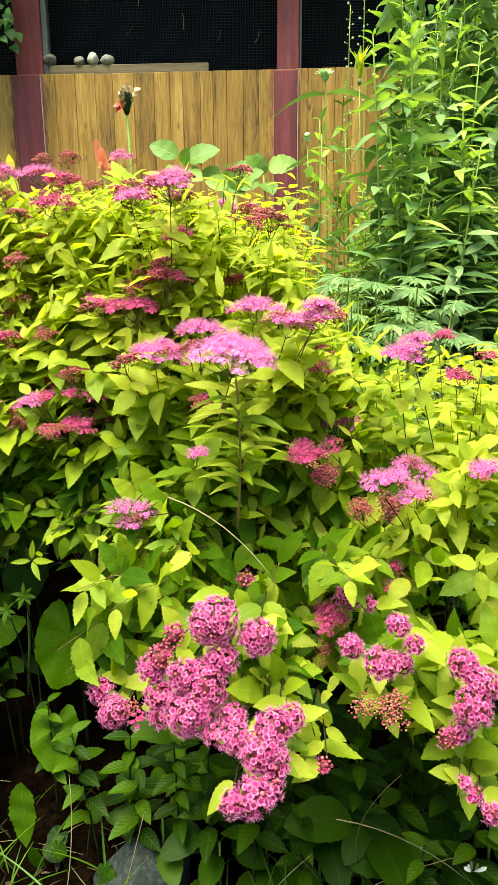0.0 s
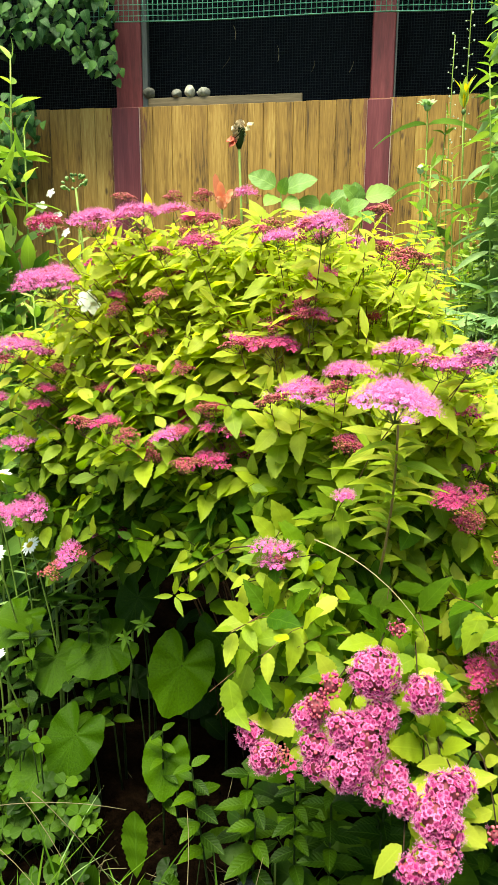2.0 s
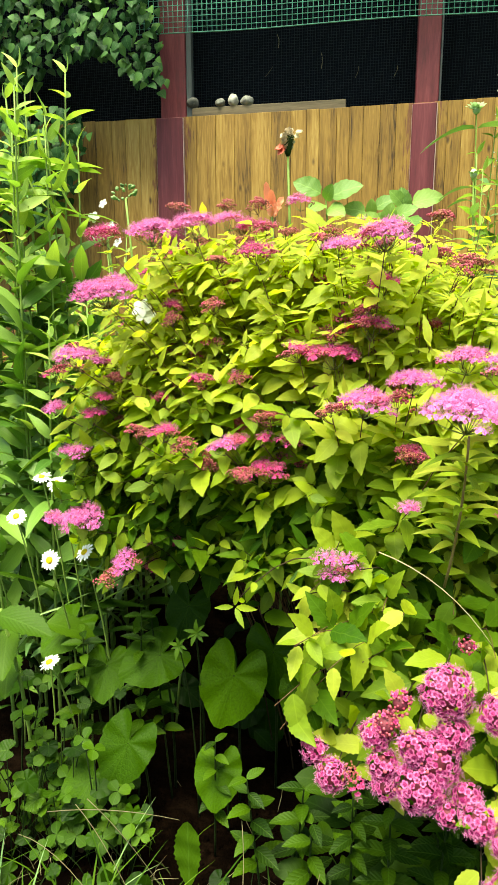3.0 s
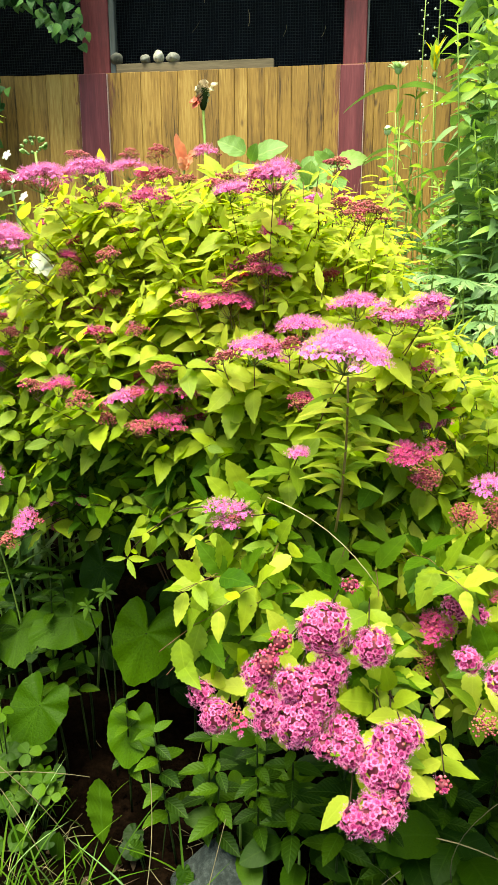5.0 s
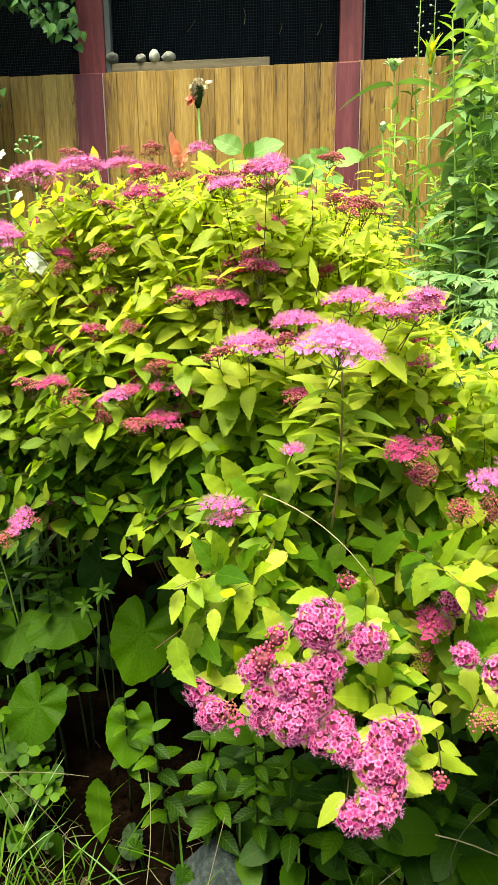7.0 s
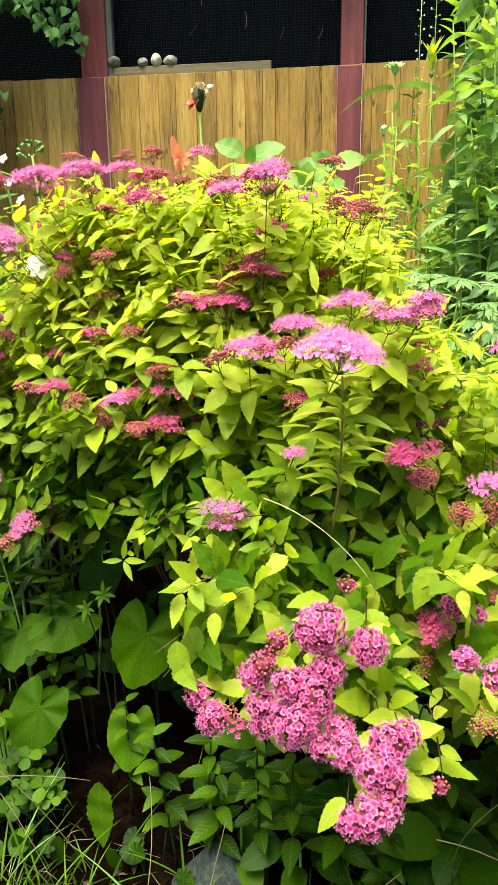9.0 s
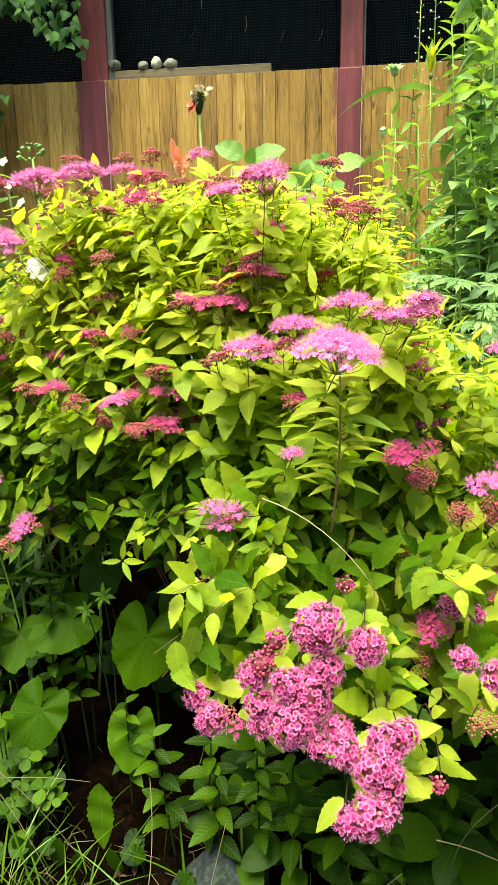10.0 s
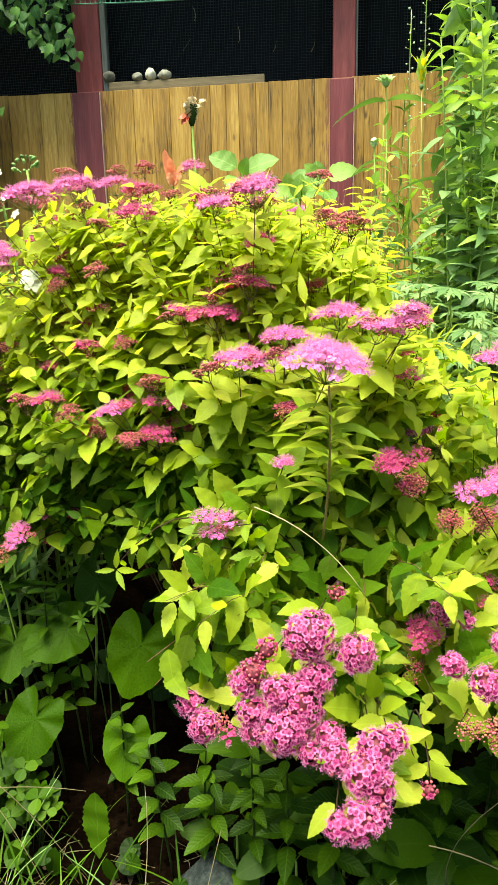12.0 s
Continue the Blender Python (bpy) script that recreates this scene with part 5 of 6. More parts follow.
for d, zz, l in (((-1, -0.3, -0.02), 1.505, 0.19), ((1, -0.2, 0.14), 1.505, 0.19), ((0.3, -1, 0.1), 1.34, 0.12), ((-0.8, 0.3, 0.1), 1.32, 0.11), ((0.8, 0.5, 0), 1.18, 0.16)):
    part("leaf", BIGLEAF, s1, m=orient((0.232, 2.33, zz), d, (0, 0, 1), l))
s2 = budded((0.137, 1.567, 1.222), "green stem with a small ribbed bud", 0.0085, M_BUDPALE, 6)
for k in range(8):
    a = k * 2.4
    part("leaf", LANCE_MESH[k % 4], s2, m=orient((0.139, 1.567, 1.19 - 0.03 * k), (math.cos(a), math.sin(a), 0.6), (0, 0, 1), 0.06))
s3 = budded((0.336, 2.26, 1.525), "stem with a yellow opening flower", 0.007, M_CUT, 0)
pb = Batch()
for k in range(7):
    a = k * 0.9
    pb.add(LANCE[k % 4], orient((0.336, 2.26, 1.535), (math.cos(a) * 0.16, math.sin(a) * 0.16, 1), (math.cos(a), math.sin(a), 0.2), U(0.06, 0.10)), M_TALLTIP if k % 3 else M_YELLOW)
part("petals", pb.mesh("petals"), s3, "yellow and lime petals")
budded((0.63, 2.0, 1.50), "stem with a round grey green bud", 0.016, M_CUT, 4)
for x, y, z in ((0.36, 1.60, 1.07), (0.44, 1.62, 0.98), (0.34, 1.75, 1.02)):
    budded((x, y, z), "thin stem with a small cream bud", 0.006, M_CREAM, 7)


# spires of round pods
def pod_spire(x, y, z, lean):
    ob = thing("seed_spire", "slender spire strung with small round silvery pods", "plant", group="seed spires")
    pts = arc((x, y, lie(x, y)), (x + lean, y, z), (lean * 0.3, 0, 0), 12)
    part("stem", one(tube_template(pts, taper(0.0036, 0.0014, 12), 5), M_STEM, "stem"), ob)
    b = Batch()
    for i in range(34):
        s = 0.70 + 0.30 * i / 33
        f = s * 11
        j = min(10, int(f))
        p = pts[j].lerp(pts[j + 1], f - j)
        a = i * 2.4
        q = p + Vector((math.cos(a), math.sin(a), 0.3)) * 0.020 * U(0.5, 1.2) * (1.2 - (s - 0.7) * 2)
        b.add(SMALLBALL, upright(q, (0, 0, 1), U(0.0022, 0.0042)), M_PODS)
        b.add(tube_template([p, q], [0.0008, 0.0006], 3), np.eye(4), M_STEM)
    part("pod_string", b.mesh("pod_string"), ob)


for x, y, z, l in ((0.42, 2.38, 2.02, -0.06), (0.40, 2.40, 1.80, -0.085), (0.48, 2.36, 2.05, 0.03), (0.60, 2.34, 2.05, 0.03), (0.55, 2.45, 1.95, 0.02)):
    pod_spire(x, y, z, l)

# deep-cut leaves low beside the tall stems
PALM = [one(palmate_template(5, 250), M_CUT, "leaf"), one(palmate_template(7, 270), M_CUT, "leaf")]
for x, y in ((0.24, 1.32), (0.32, 1.30), (0.30, 1.45), (0.40, 1.5), (0.22, 1.52), (0.48, 1.32), (0.36, 1.65), (0.20, 1.42), (0.27, 1.60), (0.25, 1.22)):
    ob = thing("delphinium", "clump of deeply cut grey green leaves on stalks", "plant", group="cut-leaved clumps")
    for k in range(7):
        a = U(0, 6.28)
        tip = Vector((x + 0.10 * math.cos(a), y - 0.05 + 0.10 * math.sin(a), U(0.62, 0.92)))
        m = orient(tip, (math.cos(a), math.sin(a) - 0.4, -0.1), (0, -0.45, 1), U(0.045, 0.075))
        leaf = part("leaf", PALM[k % 2], ob, m=m)
        part("stalk", one(tube_template(arc((x, y, lie(x, y)), tip, (0, 0, 0.04), 6), taper(0.003, 0.0016, 6), 5), M_STEM, "stalk"), leaf, m=m.inverted())

# ---- poppies ----
pop = thing("poppy", "withered poppy head on a hairy stem", "flower", group="poppies")
part("stem", one(tube_template(arc((-0.29, 1.66, lie(-0.29, 1.66)), (-0.302, 1.643, 1.300), (0.01, 0, 0), 8), taper(0.0042, 0.0034, 8), 6), M_STEM, "stem"), pop)
POD_AT = Vector((-0.302, 1.643, 1.300))
pb = Batch()
pb.add(tube_template([POD_AT + Vector((0, 0, z)) for z in (-0.006, 0.002, 0.014, 0.028, 0.040, 0.043)], (0.004, 0.008, 0.011, 0.0145, 0.016, 0.012), 10), np.eye(4), M_DARKSTEM)
part("seed_pod", pb.mesh("seed_pod"), pop, "dark green ribbed seed pod")
pb = Batch()
for k in range(11):
    a = k * 2.1
    petal = leaf_template(0.55, 11, 0.6, 0.6, U(-0.5, 0.2), 0.08, 0.6, 0.8, U(-0.9, 0.9), 0.45)
    low = k in (2, 6)
    at = POD_AT + Vector((math.cos(a) * 0.009, math.sin(a) * 0.009, 0.006 if low else 0.016))
    pb.add(petal, orient(at, (math.cos(a) * 0.45, math.sin(a) * 0.45, U(0.8, 1.3)), (-math.cos(a), -math.sin(a), 0.3), U(0.030, 0.050)), M_POPPY)
for d, l in (((-0.9, -0.5, 0.25), 0.027), ((-0.8, -0.7, -0.35), 0.026)):
    pb.add(leaf_template(0.7, 9, 0.5, 0.6, 0.4, 0.08, 0.6, 0.8, 0.5, 0.4), orient(POD_AT + Vector((-0.004, -0.008, 0.010)), d, (0, -0.6, 1), l), M_REDWILT)
part("withered_petals", pb.mesh("withered_petals"), pop, "shrivelled cream and red petals")
pop2 = thing("poppy", "orange poppy flower behind the spirea", "flower", group="poppies")
part("stem", one(tube_template(arc((-0.28, 1.40, lie(-0.28, 1.4)), (-0.300, 1.374, 1.118), (0.01, 0, 0), 8), taper(0.004, 0.003, 8), 6), M_STEM, "stem"), pop2)
pb = Batch()
for dx, dy, dz, l, ratio in ((-0.22, 0.05, 1.0, 0.072, 0.24), (-0.02, -0.10, 1.0, 0.056, 0.34), (0.40, -0.10, 0.95, 0.046, 0.42), (0.30, -0.35, 0.6, 0.032, 0.60), (-0.2, -0.3, 0.7, 0.030, 0.55)):
    pb.add(leaf_template(ratio, 11, 0.52, 0.55, U(-0.35, 0.1), 0.05, 0.6, 0.75, U(-0.4, 0.4), 0.35), orient((-0.298 + dx * 0.01, 1.374 + dy * 0.01, 1.112), (dx, dy, dz), (-dx, -1 - dy, 0.3), l), M_ORANGE)
part("petals", pb.mesh("petals"), pop2, "crumpled orange petals")

# ---- climbers ----
VTPL = [leaf_template(U(0.66, 0.80), 11, 0.30, U(0.1, 0.3), U(0.15, 0.4), 0.02, 0.95, 0.45, U(-0.2, 0.2), 0.05) for _ in range(3)]
VLEAF = [one(t, M_VINE, "leaf") for t in VTPL]


def climber(label, box, foot, count, keep):
    ob = thing("climbing_vine", label, "vine", group="climbers on the enclosure")
    x0, x1, z0, z1 = box
    for k in range(9):
        a = (U(*foot), FY - 0.06, lie(0, 3.1))
        b = (U(*foot), FY - 0.08, U((z0 + z1) / 2, z1))
        part("cane", one(tube_template(arc(a, b, (U(-0.1, 0.1), -0.04, 0), 8), taper(0.006, 0.002, 8), 5), M_TWIG, "cane"), ob)
    n, rest = 0, Batch()
    while n < count:
        x, z = U(x0, x1), U(z0, z1)
        if not keep(x, z):
            continue
        y = FY - 0.08 - U(0, 0.22)
        d = (U(-0.7, 0.7), U(-0.7, -0.1), U(-1.0, -0.25))
        m = orient((x, y, z), d, (U(-0.4, 0.4), -1, U(0.4, 1.0)), U(0.036, 0.064))
        if n % 4 == 0:
            part("leaf", VLEAF[n % 3], ob, m=m)
        else:
            rest.add(VTPL[n % 3], m, M_VINE)
        n += 1
    tagged(part("foliage", rest.mesh("foliage"), ob, "dark green pointed leaves"), kind="stuff")


def left_mass(x, z):
    """A curtain over the screen with a tongue down the post and a tuft over the plank tops, a dark hollow between."""
    if z < 1.85:
        return x < -1.44 - 0.5 * abs(z - 1.74)
    if x > -1.36:
        return z > 1.92 + 0.9 * max(0.0, -1.15 - x) and x < -1.06 - 0.10 * (z - 1.9)
    return z > 2.08 - 0.5 * max(0.0, -1.55 - x)


climber("dark green climbing vine over the mesh enclosure", (-2.3, -1.05, 1.35, 2.75), (-2.3, -1.75), 2300, left_mass)
climber("dark green climber behind the tall perennials", (0.42, 1.5, 0.75, 2.7), (0.75, 1.5), 950, lambda x, z: x > (0.76 if z < 1.86 else 0.56) + 0.05 * math.sin(z * 9))

# ---- white phlox and daisies ----
WPET = leaf_template(0.7, 7, 0.62, 0.1, 0.15, 0.0, 0.6, 0.8)


def white_flower(b, at, n, size):
    m = upright(at, n, 1.0)
    for k in range(5):
        a = 6.283 * k / 5
        d = m.to_3x3() @ Vector((math.cos(a), math.sin(a), 0.15))
        b.add(WPET, orient(at, d, m.to_3x3() @ Vector((0, 0, 1)), size), M_WHITE)


wp = thing("white_phlox", "white phlox flowers on a green stem", "flower")
part("stem", one(tube_template(arc((-0.64, 1.40, lie(-0.64, 1.4)), (-0.675, 1.36, 1.09), (0.02, 0, 0), 8), taper(0.004, 0.003, 8), 6), M_STEM, "stem"), wp)
for x, y, z in ((-0.70, 1.35, 1.12), (-0.66, 1.34, 1.10), (-0.68, 1.36, 1.15), (-0.645, 1.35, 1.065), (-0.71, 1.37, 1.08), (-0.455, 0.965, 0.918), (-0.447, 0.962, 0.907)):
    b = Batch()
    white_flower(b, (x, y, z), (U(-0.5, 0.5), -0.8, U(0.2, 0.8)), U(0.011, 0.016) if x < -0.5 else 0.019)
    part("flower", b.mesh("flower"), wp, "white five-petalled flower")
part("stem", one(tube_template(arc((-0.47, 1.14, lie(-0.47, 1.14)), (-0.452, 0.97, 0.905), (0.02, 0.05, 0), 8), taper(0.003, 0.002, 8), 6), M_STEM, "stem"), wp)
gp = thing("budded_phlox", "green phlox stem topped with tight buds", "plant")
part("stem", one(tube_template(arc((-0.70, 1.62, lie(-0.7, 1.6)), (-0.717, 1.60, 1.20), (0.02, 0, 0), 8), taper(0.004, 0.003, 8), 6), M_STEM, "stem"), gp)
PHLOX_BUD = one(DROP, M_TALL, "bud")
for k in range(26):
    a, e = k * 2.4, U(-0.2, 1.3)
    part("bud", PHLOX_BUD, gp, m=upright((-0.717 + 0.032 * math.cos(a) * math.cos(e), 1.60 + 0.032 * math.sin(a) * math.cos(e), 1.205 + 0.03 * math.sin(e)), (math.cos(a), math.sin(a), 0.6), U(0.003, 0.0055)))

RAY = leaf_template(0.26, 6, 0.7, 0.1, 0.15, 0.0, 0.5, 0.8)


def daisy(x, y, z, n, size):
    ob = thing("daisy", "white ox-eye daisy with a yellow centre", "flower", group="daisies beside the shrub")
    part("stem", one(tube_template(arc((x + 0.02, y + 0.05, lie(x, y)), (x, y, z), (0.01, 0.02, 0), 8), taper(0.0022, 0.0016, 8), 5), M_STEM, "stem"), ob)
    m = upright((x, y, z), n, 1.0)
    b = Batch()
    for k in range(19):
        a = 6.283 * k / 19
        b.add(RAY, orient((x, y, z), m.to_3x3() @ Vector((math.cos(a), math.sin(a), U(-0.1, 0.2))), n, size * U(0.9, 1.05)), M_WHITE)
    flower = part("flower", b.mesh("flower"), ob, "white ray petals")
    part("disc", one(ball_template(10, 6, 0.5), M_YELLOW, "disc"), flower, "yellow disc", upright(Vector((x, y, z)) + Vector(n).normalized() * 0.001, n, size * 0.34))


for x, y, z, n in ((-0.702, 0.95, 0.548, (0.1, -0.7, 0.8)), (-0.615, 0.90, 0.489, (0.0, -0.9, 0.5)), (-0.549, 0.90, 0.508, (-0.4, -0.5, 0.8)), (-0.60, 0.85, 0.325, (-0.2, -0.3, 1.0)), (-0.645, 1.0, 0.600, (0.2, -0.6, 0.9)), (-0.685, 1.02, 0.605, (0, -0.3, 1)), (-0.80, 1.0, 0.50, (0, -0.8, 0.7))):
    daisy(x, y, z, n, 0.019)

# long strap leaves at the edge of the bed
strap = thing("daylily", "clump of long arching strap leaves", "plant")
for k in range(38):
    x, y = U(-1.0, -0.60), U(1.08, 1.35)
    a = U(0, 6.28)
    l = U(0.28, 0.42)
    t = leaf_template(0.045, 14, 0.4, 0.4, U(0.2, 0.5), 0, 0.8, 0.4)
    part("leaf", one(t, M_TALL if k % 3 else M_GRASS, "leaf"), strap, m=orient((x, y, lie(x, y) + U(0.1, 0.35)), (math.cos(a) * 0.8, math.sin(a) * 0.8 - 0.2, 1.1), (-math.cos(a), -math.sin(a), 0.6), l))

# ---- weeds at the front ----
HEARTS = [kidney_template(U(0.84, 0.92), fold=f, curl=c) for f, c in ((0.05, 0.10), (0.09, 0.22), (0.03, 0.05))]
HMESH = [one(t, M_HEART_SHADED, "leaf") for t in HEARTS]
hearts = thing("heart_leaf_plant", "clump of large heart-shaped leaves, green darkened for shade", "plant")


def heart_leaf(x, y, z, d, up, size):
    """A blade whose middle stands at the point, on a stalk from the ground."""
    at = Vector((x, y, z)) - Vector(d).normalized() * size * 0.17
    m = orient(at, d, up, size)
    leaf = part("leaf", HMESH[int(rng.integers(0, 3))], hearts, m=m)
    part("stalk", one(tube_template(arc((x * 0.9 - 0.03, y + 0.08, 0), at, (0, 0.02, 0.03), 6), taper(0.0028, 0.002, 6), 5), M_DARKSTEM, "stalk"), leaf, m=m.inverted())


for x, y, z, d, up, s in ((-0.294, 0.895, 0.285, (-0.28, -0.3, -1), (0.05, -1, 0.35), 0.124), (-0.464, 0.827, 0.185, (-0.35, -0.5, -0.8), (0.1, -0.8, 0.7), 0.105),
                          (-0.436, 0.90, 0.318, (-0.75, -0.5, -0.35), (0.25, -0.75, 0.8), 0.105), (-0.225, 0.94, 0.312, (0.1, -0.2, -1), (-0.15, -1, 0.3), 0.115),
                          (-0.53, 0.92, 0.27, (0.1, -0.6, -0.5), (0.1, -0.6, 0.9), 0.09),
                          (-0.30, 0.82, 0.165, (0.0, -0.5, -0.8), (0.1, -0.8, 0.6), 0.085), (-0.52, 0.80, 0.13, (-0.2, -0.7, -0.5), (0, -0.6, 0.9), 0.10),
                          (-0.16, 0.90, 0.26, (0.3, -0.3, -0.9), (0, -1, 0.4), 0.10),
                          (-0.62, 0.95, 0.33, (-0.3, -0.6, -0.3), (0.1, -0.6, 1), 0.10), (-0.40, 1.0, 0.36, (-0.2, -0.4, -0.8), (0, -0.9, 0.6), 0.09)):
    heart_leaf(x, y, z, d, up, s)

BROADW = [leaf_template(U(0.5, 0.62), 15, 0.5, 0.2, 0.35, 0.025, 0.7, 0.7, U(-0.2, 0.2), 0.03, 0.1) for _ in range(4)]
MINTL = [leaf_template(U(0.40, 0.48), 15, 0.4, 0.3, 0.25, 0.05, 0.9, 0.7, U(-0.2, 0.2)) for _ in range(3)]
SPROUT_LEAF = one(leaf_template(0.36, 9, 0.4, 0.3, 0.2, 0.04), M_DOCK, "leaf")
BW_MESH = [one(t, M_BROADW_SHADED, "leaf") for t in BROADW]
ML_MESH = [one(t, M_MINT_SHADED, "leaf") for t in MINTL]


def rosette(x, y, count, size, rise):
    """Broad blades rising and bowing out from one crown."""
    ob = thing("broadleaf_weed", "low broad-leaved weed, blades darkened for shade", "plant", group="broad-leaved weeds")
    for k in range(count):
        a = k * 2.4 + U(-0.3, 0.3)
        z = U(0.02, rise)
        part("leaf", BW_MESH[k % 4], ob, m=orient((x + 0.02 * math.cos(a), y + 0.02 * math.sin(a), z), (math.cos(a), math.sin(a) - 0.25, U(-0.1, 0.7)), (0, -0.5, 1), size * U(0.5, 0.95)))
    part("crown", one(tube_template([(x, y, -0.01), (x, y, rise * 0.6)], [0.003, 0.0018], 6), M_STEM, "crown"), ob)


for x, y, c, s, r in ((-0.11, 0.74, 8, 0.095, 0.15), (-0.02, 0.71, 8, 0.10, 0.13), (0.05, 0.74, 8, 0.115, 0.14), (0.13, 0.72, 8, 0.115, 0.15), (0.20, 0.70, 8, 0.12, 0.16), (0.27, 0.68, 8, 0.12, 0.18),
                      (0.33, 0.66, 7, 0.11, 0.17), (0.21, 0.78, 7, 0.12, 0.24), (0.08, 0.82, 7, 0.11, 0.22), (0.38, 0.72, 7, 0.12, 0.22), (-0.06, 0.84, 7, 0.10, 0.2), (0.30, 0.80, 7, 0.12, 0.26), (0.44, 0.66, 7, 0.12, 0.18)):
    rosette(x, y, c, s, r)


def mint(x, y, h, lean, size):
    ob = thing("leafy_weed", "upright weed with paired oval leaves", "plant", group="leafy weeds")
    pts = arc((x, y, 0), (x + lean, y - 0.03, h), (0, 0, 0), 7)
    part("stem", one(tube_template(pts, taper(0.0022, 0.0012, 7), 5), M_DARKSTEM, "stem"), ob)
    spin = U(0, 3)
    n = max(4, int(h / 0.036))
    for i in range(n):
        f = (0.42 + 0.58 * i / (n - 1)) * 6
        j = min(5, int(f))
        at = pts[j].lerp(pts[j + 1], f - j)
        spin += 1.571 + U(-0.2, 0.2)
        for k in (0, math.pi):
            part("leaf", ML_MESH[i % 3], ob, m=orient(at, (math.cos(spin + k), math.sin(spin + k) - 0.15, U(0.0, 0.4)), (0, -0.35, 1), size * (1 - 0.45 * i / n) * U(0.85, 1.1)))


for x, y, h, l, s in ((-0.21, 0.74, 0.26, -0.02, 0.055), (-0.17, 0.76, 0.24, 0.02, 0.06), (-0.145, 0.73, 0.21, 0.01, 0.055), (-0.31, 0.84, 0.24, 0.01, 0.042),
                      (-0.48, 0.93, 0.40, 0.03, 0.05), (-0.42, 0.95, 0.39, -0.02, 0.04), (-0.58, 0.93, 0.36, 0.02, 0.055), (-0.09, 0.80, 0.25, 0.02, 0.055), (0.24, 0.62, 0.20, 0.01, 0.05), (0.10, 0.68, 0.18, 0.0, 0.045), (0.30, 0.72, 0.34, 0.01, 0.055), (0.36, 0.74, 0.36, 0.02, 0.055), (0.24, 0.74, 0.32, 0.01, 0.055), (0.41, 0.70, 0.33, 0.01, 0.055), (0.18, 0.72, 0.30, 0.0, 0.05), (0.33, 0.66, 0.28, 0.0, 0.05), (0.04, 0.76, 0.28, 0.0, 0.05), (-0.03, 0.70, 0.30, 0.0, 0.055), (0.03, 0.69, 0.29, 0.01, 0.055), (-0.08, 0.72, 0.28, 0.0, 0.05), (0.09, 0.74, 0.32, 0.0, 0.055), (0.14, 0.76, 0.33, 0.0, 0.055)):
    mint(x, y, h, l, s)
sprout = thing("sprouting_weed", "slender weed tipped with pale star-like whorls", "plant")
for x, y, z in ((-0.369, 0.85, 0.378), (-0.339, 0.85, 0.404)):
    part("stem", one(tube_template(arc((-0.36, 0.92, 0), (x, y, z), (0, 0.02, 0.02), 7), taper(0.0018, 0.0010, 7), 5), M_DARKSTEM, "stem"), sprout)
    for k in range(7):
        a = k * 0.898 + U(-0.2, 0.2)
        part("leaf", SPROUT_LEAF, sprout, m=orient((x, y, z), (math.cos(a), 0.5 * math.sin(a) - 0.35, 0.8 * math.sin(a) + 0.1), (U(-0.5, 0.5), -0.8, 1), U(0.013, 0.024)))
big = thing("coarse_weed", "weed with large coarse toothed leaves", "plant")
COARSE = one(leaf_template(0.5, 21, 0.42, 0.3, 0.25, 0.09, 0.8, 0.6), M_DOCK, "leaf")
for x, y, z, d, s in ((-0.66, 0.80, 0.43, (1, -0.2, 0.0), 0.13), (-0.68, 0.82, 0.42, (-0.6, -0.7, -0.1), 0.13), (-0.67, 0.85, 0.38, (0.3, -0.9, -0.3), 0.12), (-0.64, 0.92, 0.36, (0.9, 0.2, -0.2), 0.12), (-0.70, 0.90, 0.30, (0.3, -0.8, 0), 0.13)):
    part("leaf", COARSE, big, m=orient((x, y, z), d, (0, -0.4, 1), s * 0.78))
part("stem", one(tube_template(arc((-0.66, 0.88, 0), (-0.665, 0.82, 0.43), (0, 0.02, 0), 6), taper(0.004, 0.003, 6), 6), M_STEM, "stem"), big)

# clover
CLOVER = one(trefoil_template(), M_DOCK, "leaf")
for x, y, c, zmax in ((-0.50, 0.80, 9, 0.26), (-0.58, 0.82, 10, 0.24), (-0.44, 0.78, 8, 0.17), (-0.63, 0.80, 9, 0.24), (-0.55, 0.76, 8, 0.14), (-0.68, 0.86, 8, 0.28)):
    ob = thing("clover", "clover with rounded three-part leaves", "plant", group="clover at the bed edge")
    for k in range(c):
        p = Vector((x + U(-0.05, 0.05), y + U(-0.05, 0.05), U(0.05, zmax)))
        m = upright(p, (U(-0.4, 0.4), U(-0.9, 0.0), 1), U(0.016, 0.026), U(0, 6))
        leaf = part("leaf", CLOVER, ob, m=m)
        part("stalk", one(tube_template(arc((x, y, 0), p, (0, 0, 0.01), 4), [0.0012] * 4, 4), M_DARKSTEM, "stalk"), leaf, m=m.inverted())

# round-leaved creeping weed in the shade
IVYL = [kidney_template(U(0.95, 1.1), fold=U(0.05, 0.2), curl=U(0.1, 0.3), ripple=0.03) for _ in range(3)]
IVY_MESH = [one(t, m, "leaf") for t, m in zip(IVYL, (M_WEED_SHADED, M_MINT_SHADED, M_WEED_SHADED))]


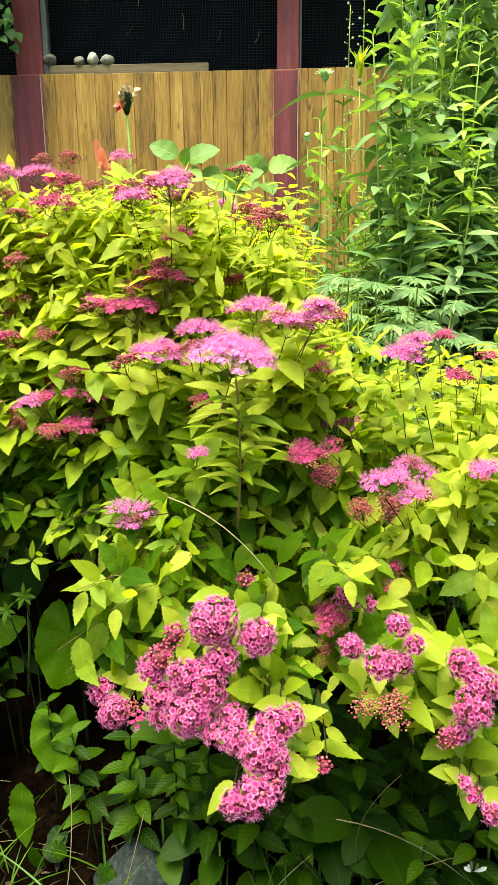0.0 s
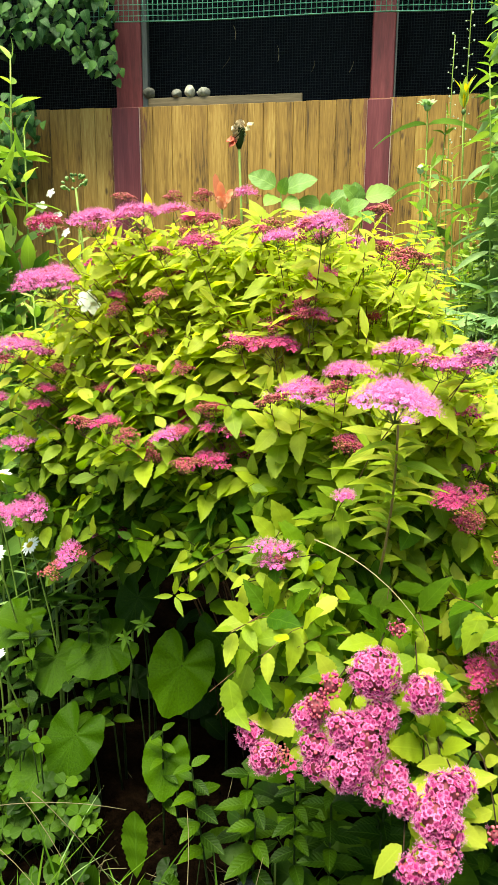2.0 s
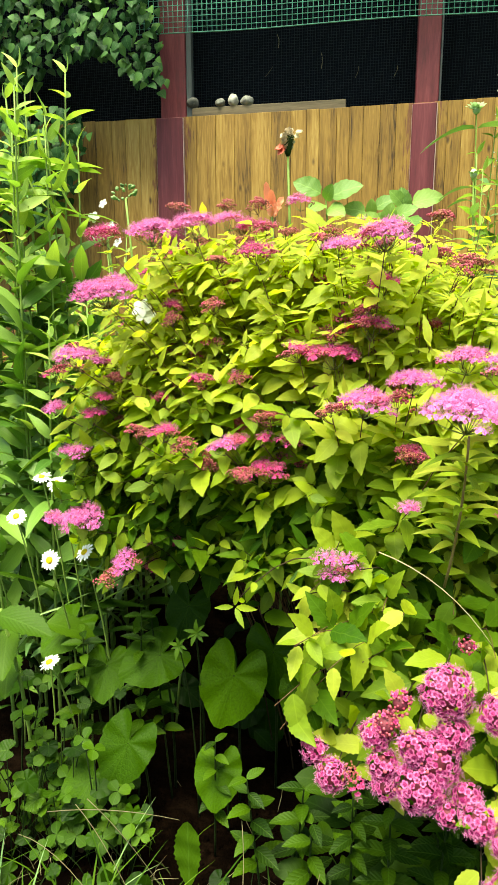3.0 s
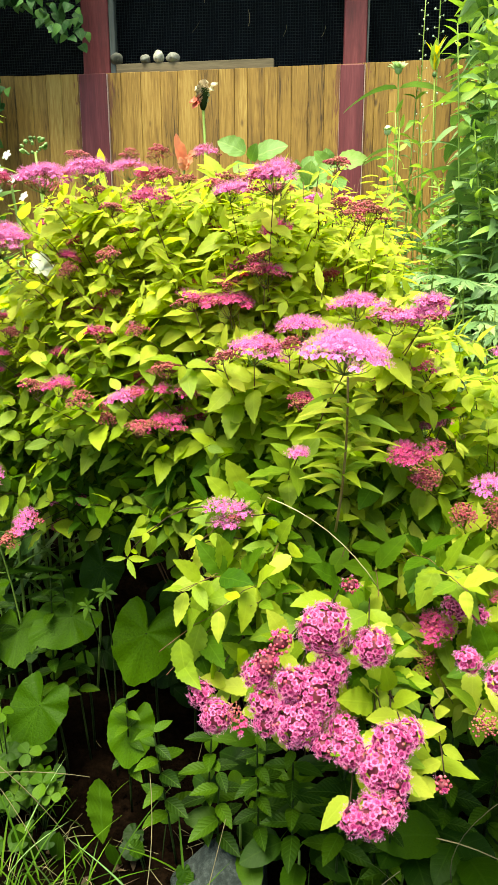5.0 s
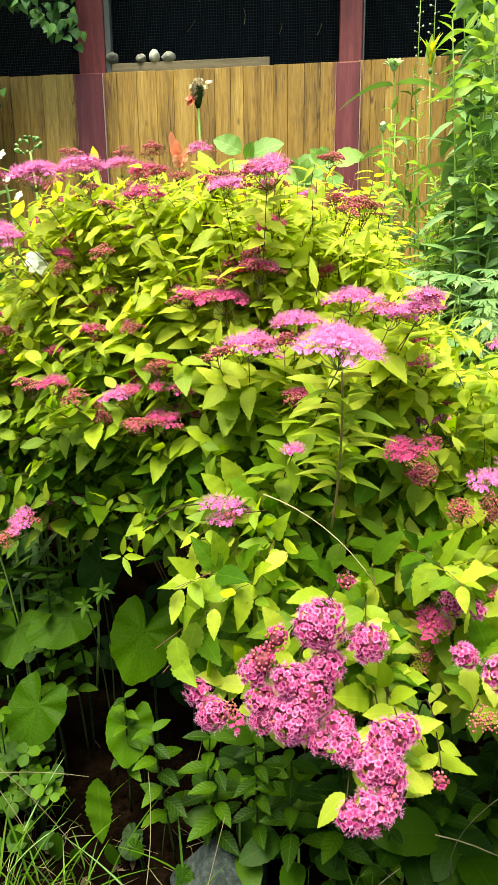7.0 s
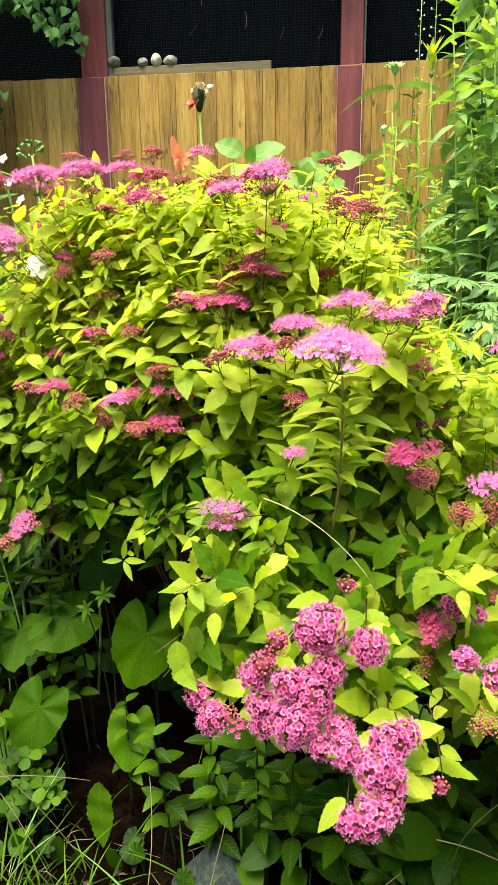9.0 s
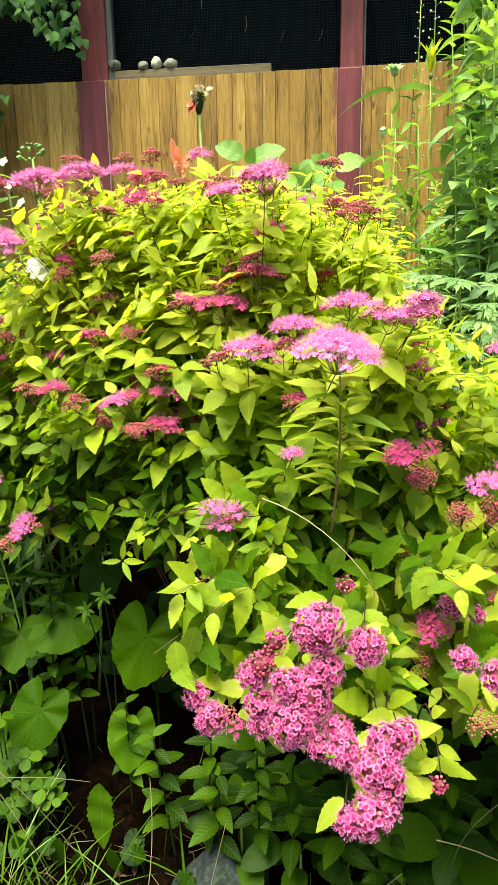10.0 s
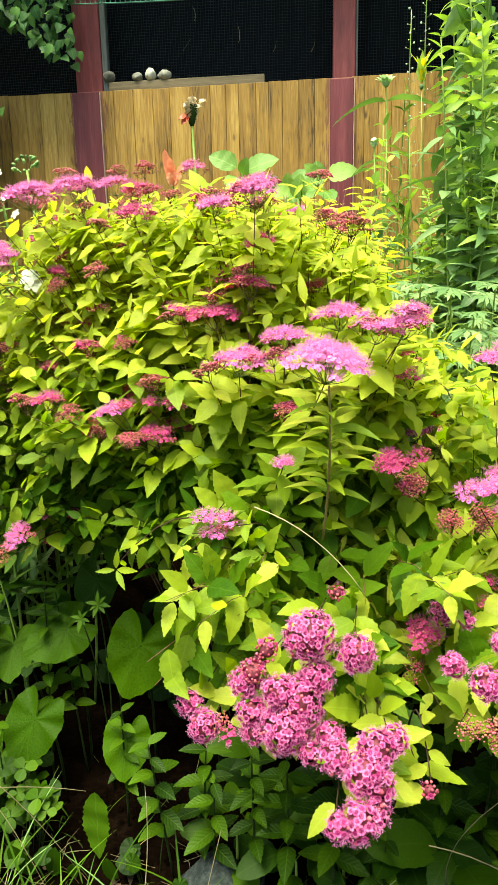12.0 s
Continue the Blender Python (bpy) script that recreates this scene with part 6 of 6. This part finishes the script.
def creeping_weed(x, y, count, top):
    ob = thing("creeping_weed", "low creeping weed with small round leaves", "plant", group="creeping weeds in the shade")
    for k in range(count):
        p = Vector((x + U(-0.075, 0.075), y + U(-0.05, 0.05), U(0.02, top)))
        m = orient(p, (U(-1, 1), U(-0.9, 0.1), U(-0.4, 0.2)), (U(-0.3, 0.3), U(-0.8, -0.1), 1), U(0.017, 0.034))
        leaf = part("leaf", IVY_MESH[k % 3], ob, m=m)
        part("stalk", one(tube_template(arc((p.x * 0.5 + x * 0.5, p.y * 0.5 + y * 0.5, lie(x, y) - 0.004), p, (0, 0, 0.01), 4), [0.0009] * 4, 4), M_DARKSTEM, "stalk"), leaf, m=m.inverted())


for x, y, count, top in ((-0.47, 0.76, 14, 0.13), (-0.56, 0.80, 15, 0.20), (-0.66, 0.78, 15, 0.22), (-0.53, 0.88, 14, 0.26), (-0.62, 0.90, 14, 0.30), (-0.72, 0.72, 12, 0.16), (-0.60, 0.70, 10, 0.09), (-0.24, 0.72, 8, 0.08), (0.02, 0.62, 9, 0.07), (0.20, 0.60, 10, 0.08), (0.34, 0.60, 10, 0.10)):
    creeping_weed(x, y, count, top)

dock = thing("dock", "single upright dock leaf with a wavy edge", "plant")
part("leaf", one(leaf_template(0.30, 25, 0.62, 0.25, -0.05, 0.06, 0.7, 0.9, 0.15, 0.14, 0.22), M_DOCK, "leaf"), dock, m=orient((-0.326, 0.735, -0.005), (-0.06, 0.22, 1), (0.1, -1, 0.3), 0.14))
for x, d, l in ((-0.40, (0.2, -0.3, 1), 0.07), (-0.30, (-0.1, -0.4, 1), 0.06), (-0.43, (-0.3, -0.4, 1), 0.08), (-0.37, (0.3, -0.5, 1), 0.05)):
    part("leaf", one(leaf_template(0.36, 11, 0.6, 0.25, 0.1, 0.03, 0.6, 0.6), M_DOCK, "leaf"), dock, m=orient((x, 0.73, 0), d, (0, -1, 0.3), l))

# grass
grass = Batch()
for k in range(620):
    x = U(-0.95, 0.55)
    y = U(0.50, 0.86) if k % 3 else U(0.48, 0.70)
    if (-0.25 < x < 0.45 and U(0, 1) < 0.62) or (-0.33 < x < -0.20 and y > 0.66):
        continue
    a = U(0, 6.28)
    l = U(0.03, 0.10) if U(0, 1) < 0.94 else U(0.12, 0.20)
    t = leaf_template(0.028 * 0.1 / l, 6, 0.3, 0.3, U(0.1, 0.7), 0, 0.9, 0.3)
    grass.add(t, orient((x, y, lie(x, y) - 0.003), (math.cos(a) * 0.45, math.sin(a) * 0.45, 1), (-math.cos(a), -math.sin(a), 0.4), l), M_GRASS if U(0, 1) < 0.95 else M_DRY)
for k in range(300):
    x, y = U(-0.70, -0.18), U(0.54, 0.67)
    a, l = U(0, 6.28), U(0.025, 0.075)
    grass.add(leaf_template(0.0032 / l, 5, 0.3, 0.3, U(0.05, 0.35), 0, 0.9, 0.4), orient((x, y, lie(x, y) - 0.003), (math.cos(a) * 0.3, math.sin(a) * 0.3, 1), (-math.cos(a), -math.sin(a), 0.4), l), M_GRASS)
for k in range(90):
    x, y = U(0.0, 0.48), U(0.48, 0.66)
    a, l = U(0, 6.28), U(0.07, 0.19)
    grass.add(leaf_template(0.003 / l, 7, 0.3, 0.3, U(0.1, 0.6), 0, 0.9, 0.4), orient((x, y, lie(x, y) - 0.003), (math.cos(a) * 0.5, math.sin(a) * 0.5, 1), (-math.cos(a), -math.sin(a), 0.4), l), M_GRASS)
for k in range(46):
    x, y = U(-0.72, -0.16), U(0.58, 0.70)
    a, l = U(0, 6.28), U(0.10, 0.20)
    grass.add(leaf_template(0.0036 / l, 9, 0.3, 0.3, U(0.1, 0.7), 0, 0.9, 0.4), orient((x, y, lie(x, y) - 0.003), (math.cos(a) * 0.4, math.sin(a) * 0.4, 1), (-math.cos(a), -math.sin(a), 0.4), l), M_GRASS if k % 4 else M_CUT)
tagged(new("grass", grass.mesh("grass")), "thin green grass blades along the bed edge", "grass", kind="stuff")
# undergrowth: the same blades, mostly in the green with shade painted in
far = Batch()
for k in range(50):
    x, y = U(-0.75, 0.5), U(1.05, 1.4)
    a = U(0, 6.28)
    far.add(HEARTS[k % 3] if k % 2 else BROADW[k % 4], orient((x, y, U(0.0, 0.34)), (math.cos(a) * 0.7, math.sin(a) * 0.4 - 0.4, U(-0.8, 0.4)), (0, -0.8, 1), U(0.05, 0.10)), M_WEED_SHADED)
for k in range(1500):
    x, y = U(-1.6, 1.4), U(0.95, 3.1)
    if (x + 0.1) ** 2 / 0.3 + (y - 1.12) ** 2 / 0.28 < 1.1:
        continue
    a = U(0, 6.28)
    far.add(LANCE[k % 4], orient((x, y, lie(x, y) + U(0, 0.35)), (math.cos(a) * 0.7, math.sin(a) * 0.7, U(0.3, 1.2)), (0, 0, 1), U(0.08, 0.16)), M_WEED_SHADED if k % 4 else M_TALL)
tagged(new("undergrowth", far.mesh("undergrowth")), "tangled low undergrowth in the bed, mostly in shade-darkened green", "undergrowth", kind="stuff")

# dry straws and dead leaves
for a, b, bow in (((-0.47, 0.70, 0.20), (-0.345, 0.70, 0.045), (0.0, 0.0, 0.012)), ((-0.50, 0.72, 0.17), (-0.37, 0.66, 0.03), (0, 0, 0.02)), ((-0.56, 0.74, 0.13), (-0.34, 0.74, 0.15), (0, 0, 0.01)), ((-0.60, 0.72, 0.10), (-0.42, 0.66, 0.02), (0, 0, 0.03)),
                  ((0.06, 0.60, 0.03), (0.34, 0.66, 0.12), (0, 0, 0.02)), ((0.13, 0.52, 0.30), (0.30, 0.58, 0.16), (0, 0, 0.015)), ((0.17, 0.60, 0.16), (0.20, 0.52, 0.36), (-0.02, 0, 0)), ((-0.24, 0.62, 0.0), (-0.235, 0.70, 0.20), (0.01, 0, 0)), ((-0.15, 0.60, 0.05), (-0.12, 0.66, 0.17), (0.0, 0, 0.0)), ((0.0, 0.60, 0.02), (0.11, 0.62, 0.15), (0, 0, 0.01))):
    st = one(tube_template(arc(a, b, bow, 8), taper(0.0008, 0.0005, 8), 4), M_DRY, "straw")
    tagged(new("dry_straw", st), "thin bent dry grass stalk among the weeds", "straw", "dry stalks in the weeds")
litter = Batch()
for k in range(190):
    x, y = (U(-0.9, 0.6), U(0.5, 1.0)) if k % 2 else (U(-0.62, -0.15), U(0.58, 0.80))
    a = U(0, 6.28)
    if k % 14:
        l = U(0.02, 0.08)
        litter.add(tube_template([(-l / 2, 0, 0), (0, U(-0.006, 0.006), U(0.002, 0.012)), (l / 2, 0, 0)], [0.0004, 0.0006, 0.0004], 4), Matrix.Translation((x, y, lie(x, y) + 0.004)) @ Matrix.Rotation(a, 4, "Z") @ Matrix.Rotation(U(-0.3, 0.3), 4, "Y"), M_DRY if k % 3 else M_DEADLEAF)
    else:
        litter.add(LEAVES[k % 7], orient((x, y, lie(x, y) + 0.004), (math.cos(a), math.sin(a), U(-0.2, 0.3)), (U(-0.4, 0.4), U(-0.4, 0.4), 1), U(0.015, 0.035)), M_DEADLEAF)
tagged(new("leaf_litter", litter.mesh("leaf_litter")), "dry straw bits and dead leaves on the soil", "litter", kind="stuff")
# crumbs share the soil colour with its painted-in shade
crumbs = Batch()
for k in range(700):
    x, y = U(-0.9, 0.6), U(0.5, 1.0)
    crumbs.add(SMALLBALL, upright((x, y, lie(x, y)), (U(-1, 1), U(-1, 1), 1), U(0.002, 0.008)), M_SOIL_SHADED)
tagged(new("soil_crumbs", crumbs.mesh("soil_crumbs", False)), "crumbs of soil in the same shade-darkened colour", "soil", kind="stuff")
# a clump of withered white petals
wl = Batch()
for k in range(9):
    a = k * 2.4
    wl.add(RAY, orient((0.315 + 0.004 * math.cos(a), 0.60, 0.150), (0.5 * math.cos(a), -0.4, 0.9 + 0.5 * math.sin(a)), (U(-1, 1), -1, 0.3), U(0.010, 0.022)), M_WHITE if k % 3 else M_DRY)
tagged(new("withered_petals", wl.mesh("withered_petals")), "shrivelled white petals fallen on a leaf", "petals")

rock = new("rock", rock_mesh("rock", 0.080, 0.07, 0.075, M_ROCK, 3, 0.35, True))
rock.matrix_basis = pose(-0.134, 0.70, 0.006, 12, -8, 25)
tagged(rock, "angular blue grey rock half sunk in the soil", "rock")

yl = thing("yellow_leaf_sprig", "thin sprig tipped with one bright yellow leaf", "leaf")
part("stem", one(tube_template(arc((-0.33, 1.0, 0.80), (-0.349, 0.98, 1.062), (0.01, 0, 0), 6), taper(0.0014, 0.0008, 6), 4), M_TWIG, "stem"), yl)
part("leaf", one(LEAVES[2], M_YELLOW, "leaf"), yl, "yellow leaf", orient((-0.349, 0.98, 1.060), (-0.1, -0.3, 1), (0.1, -1, 0.3), 0.025))
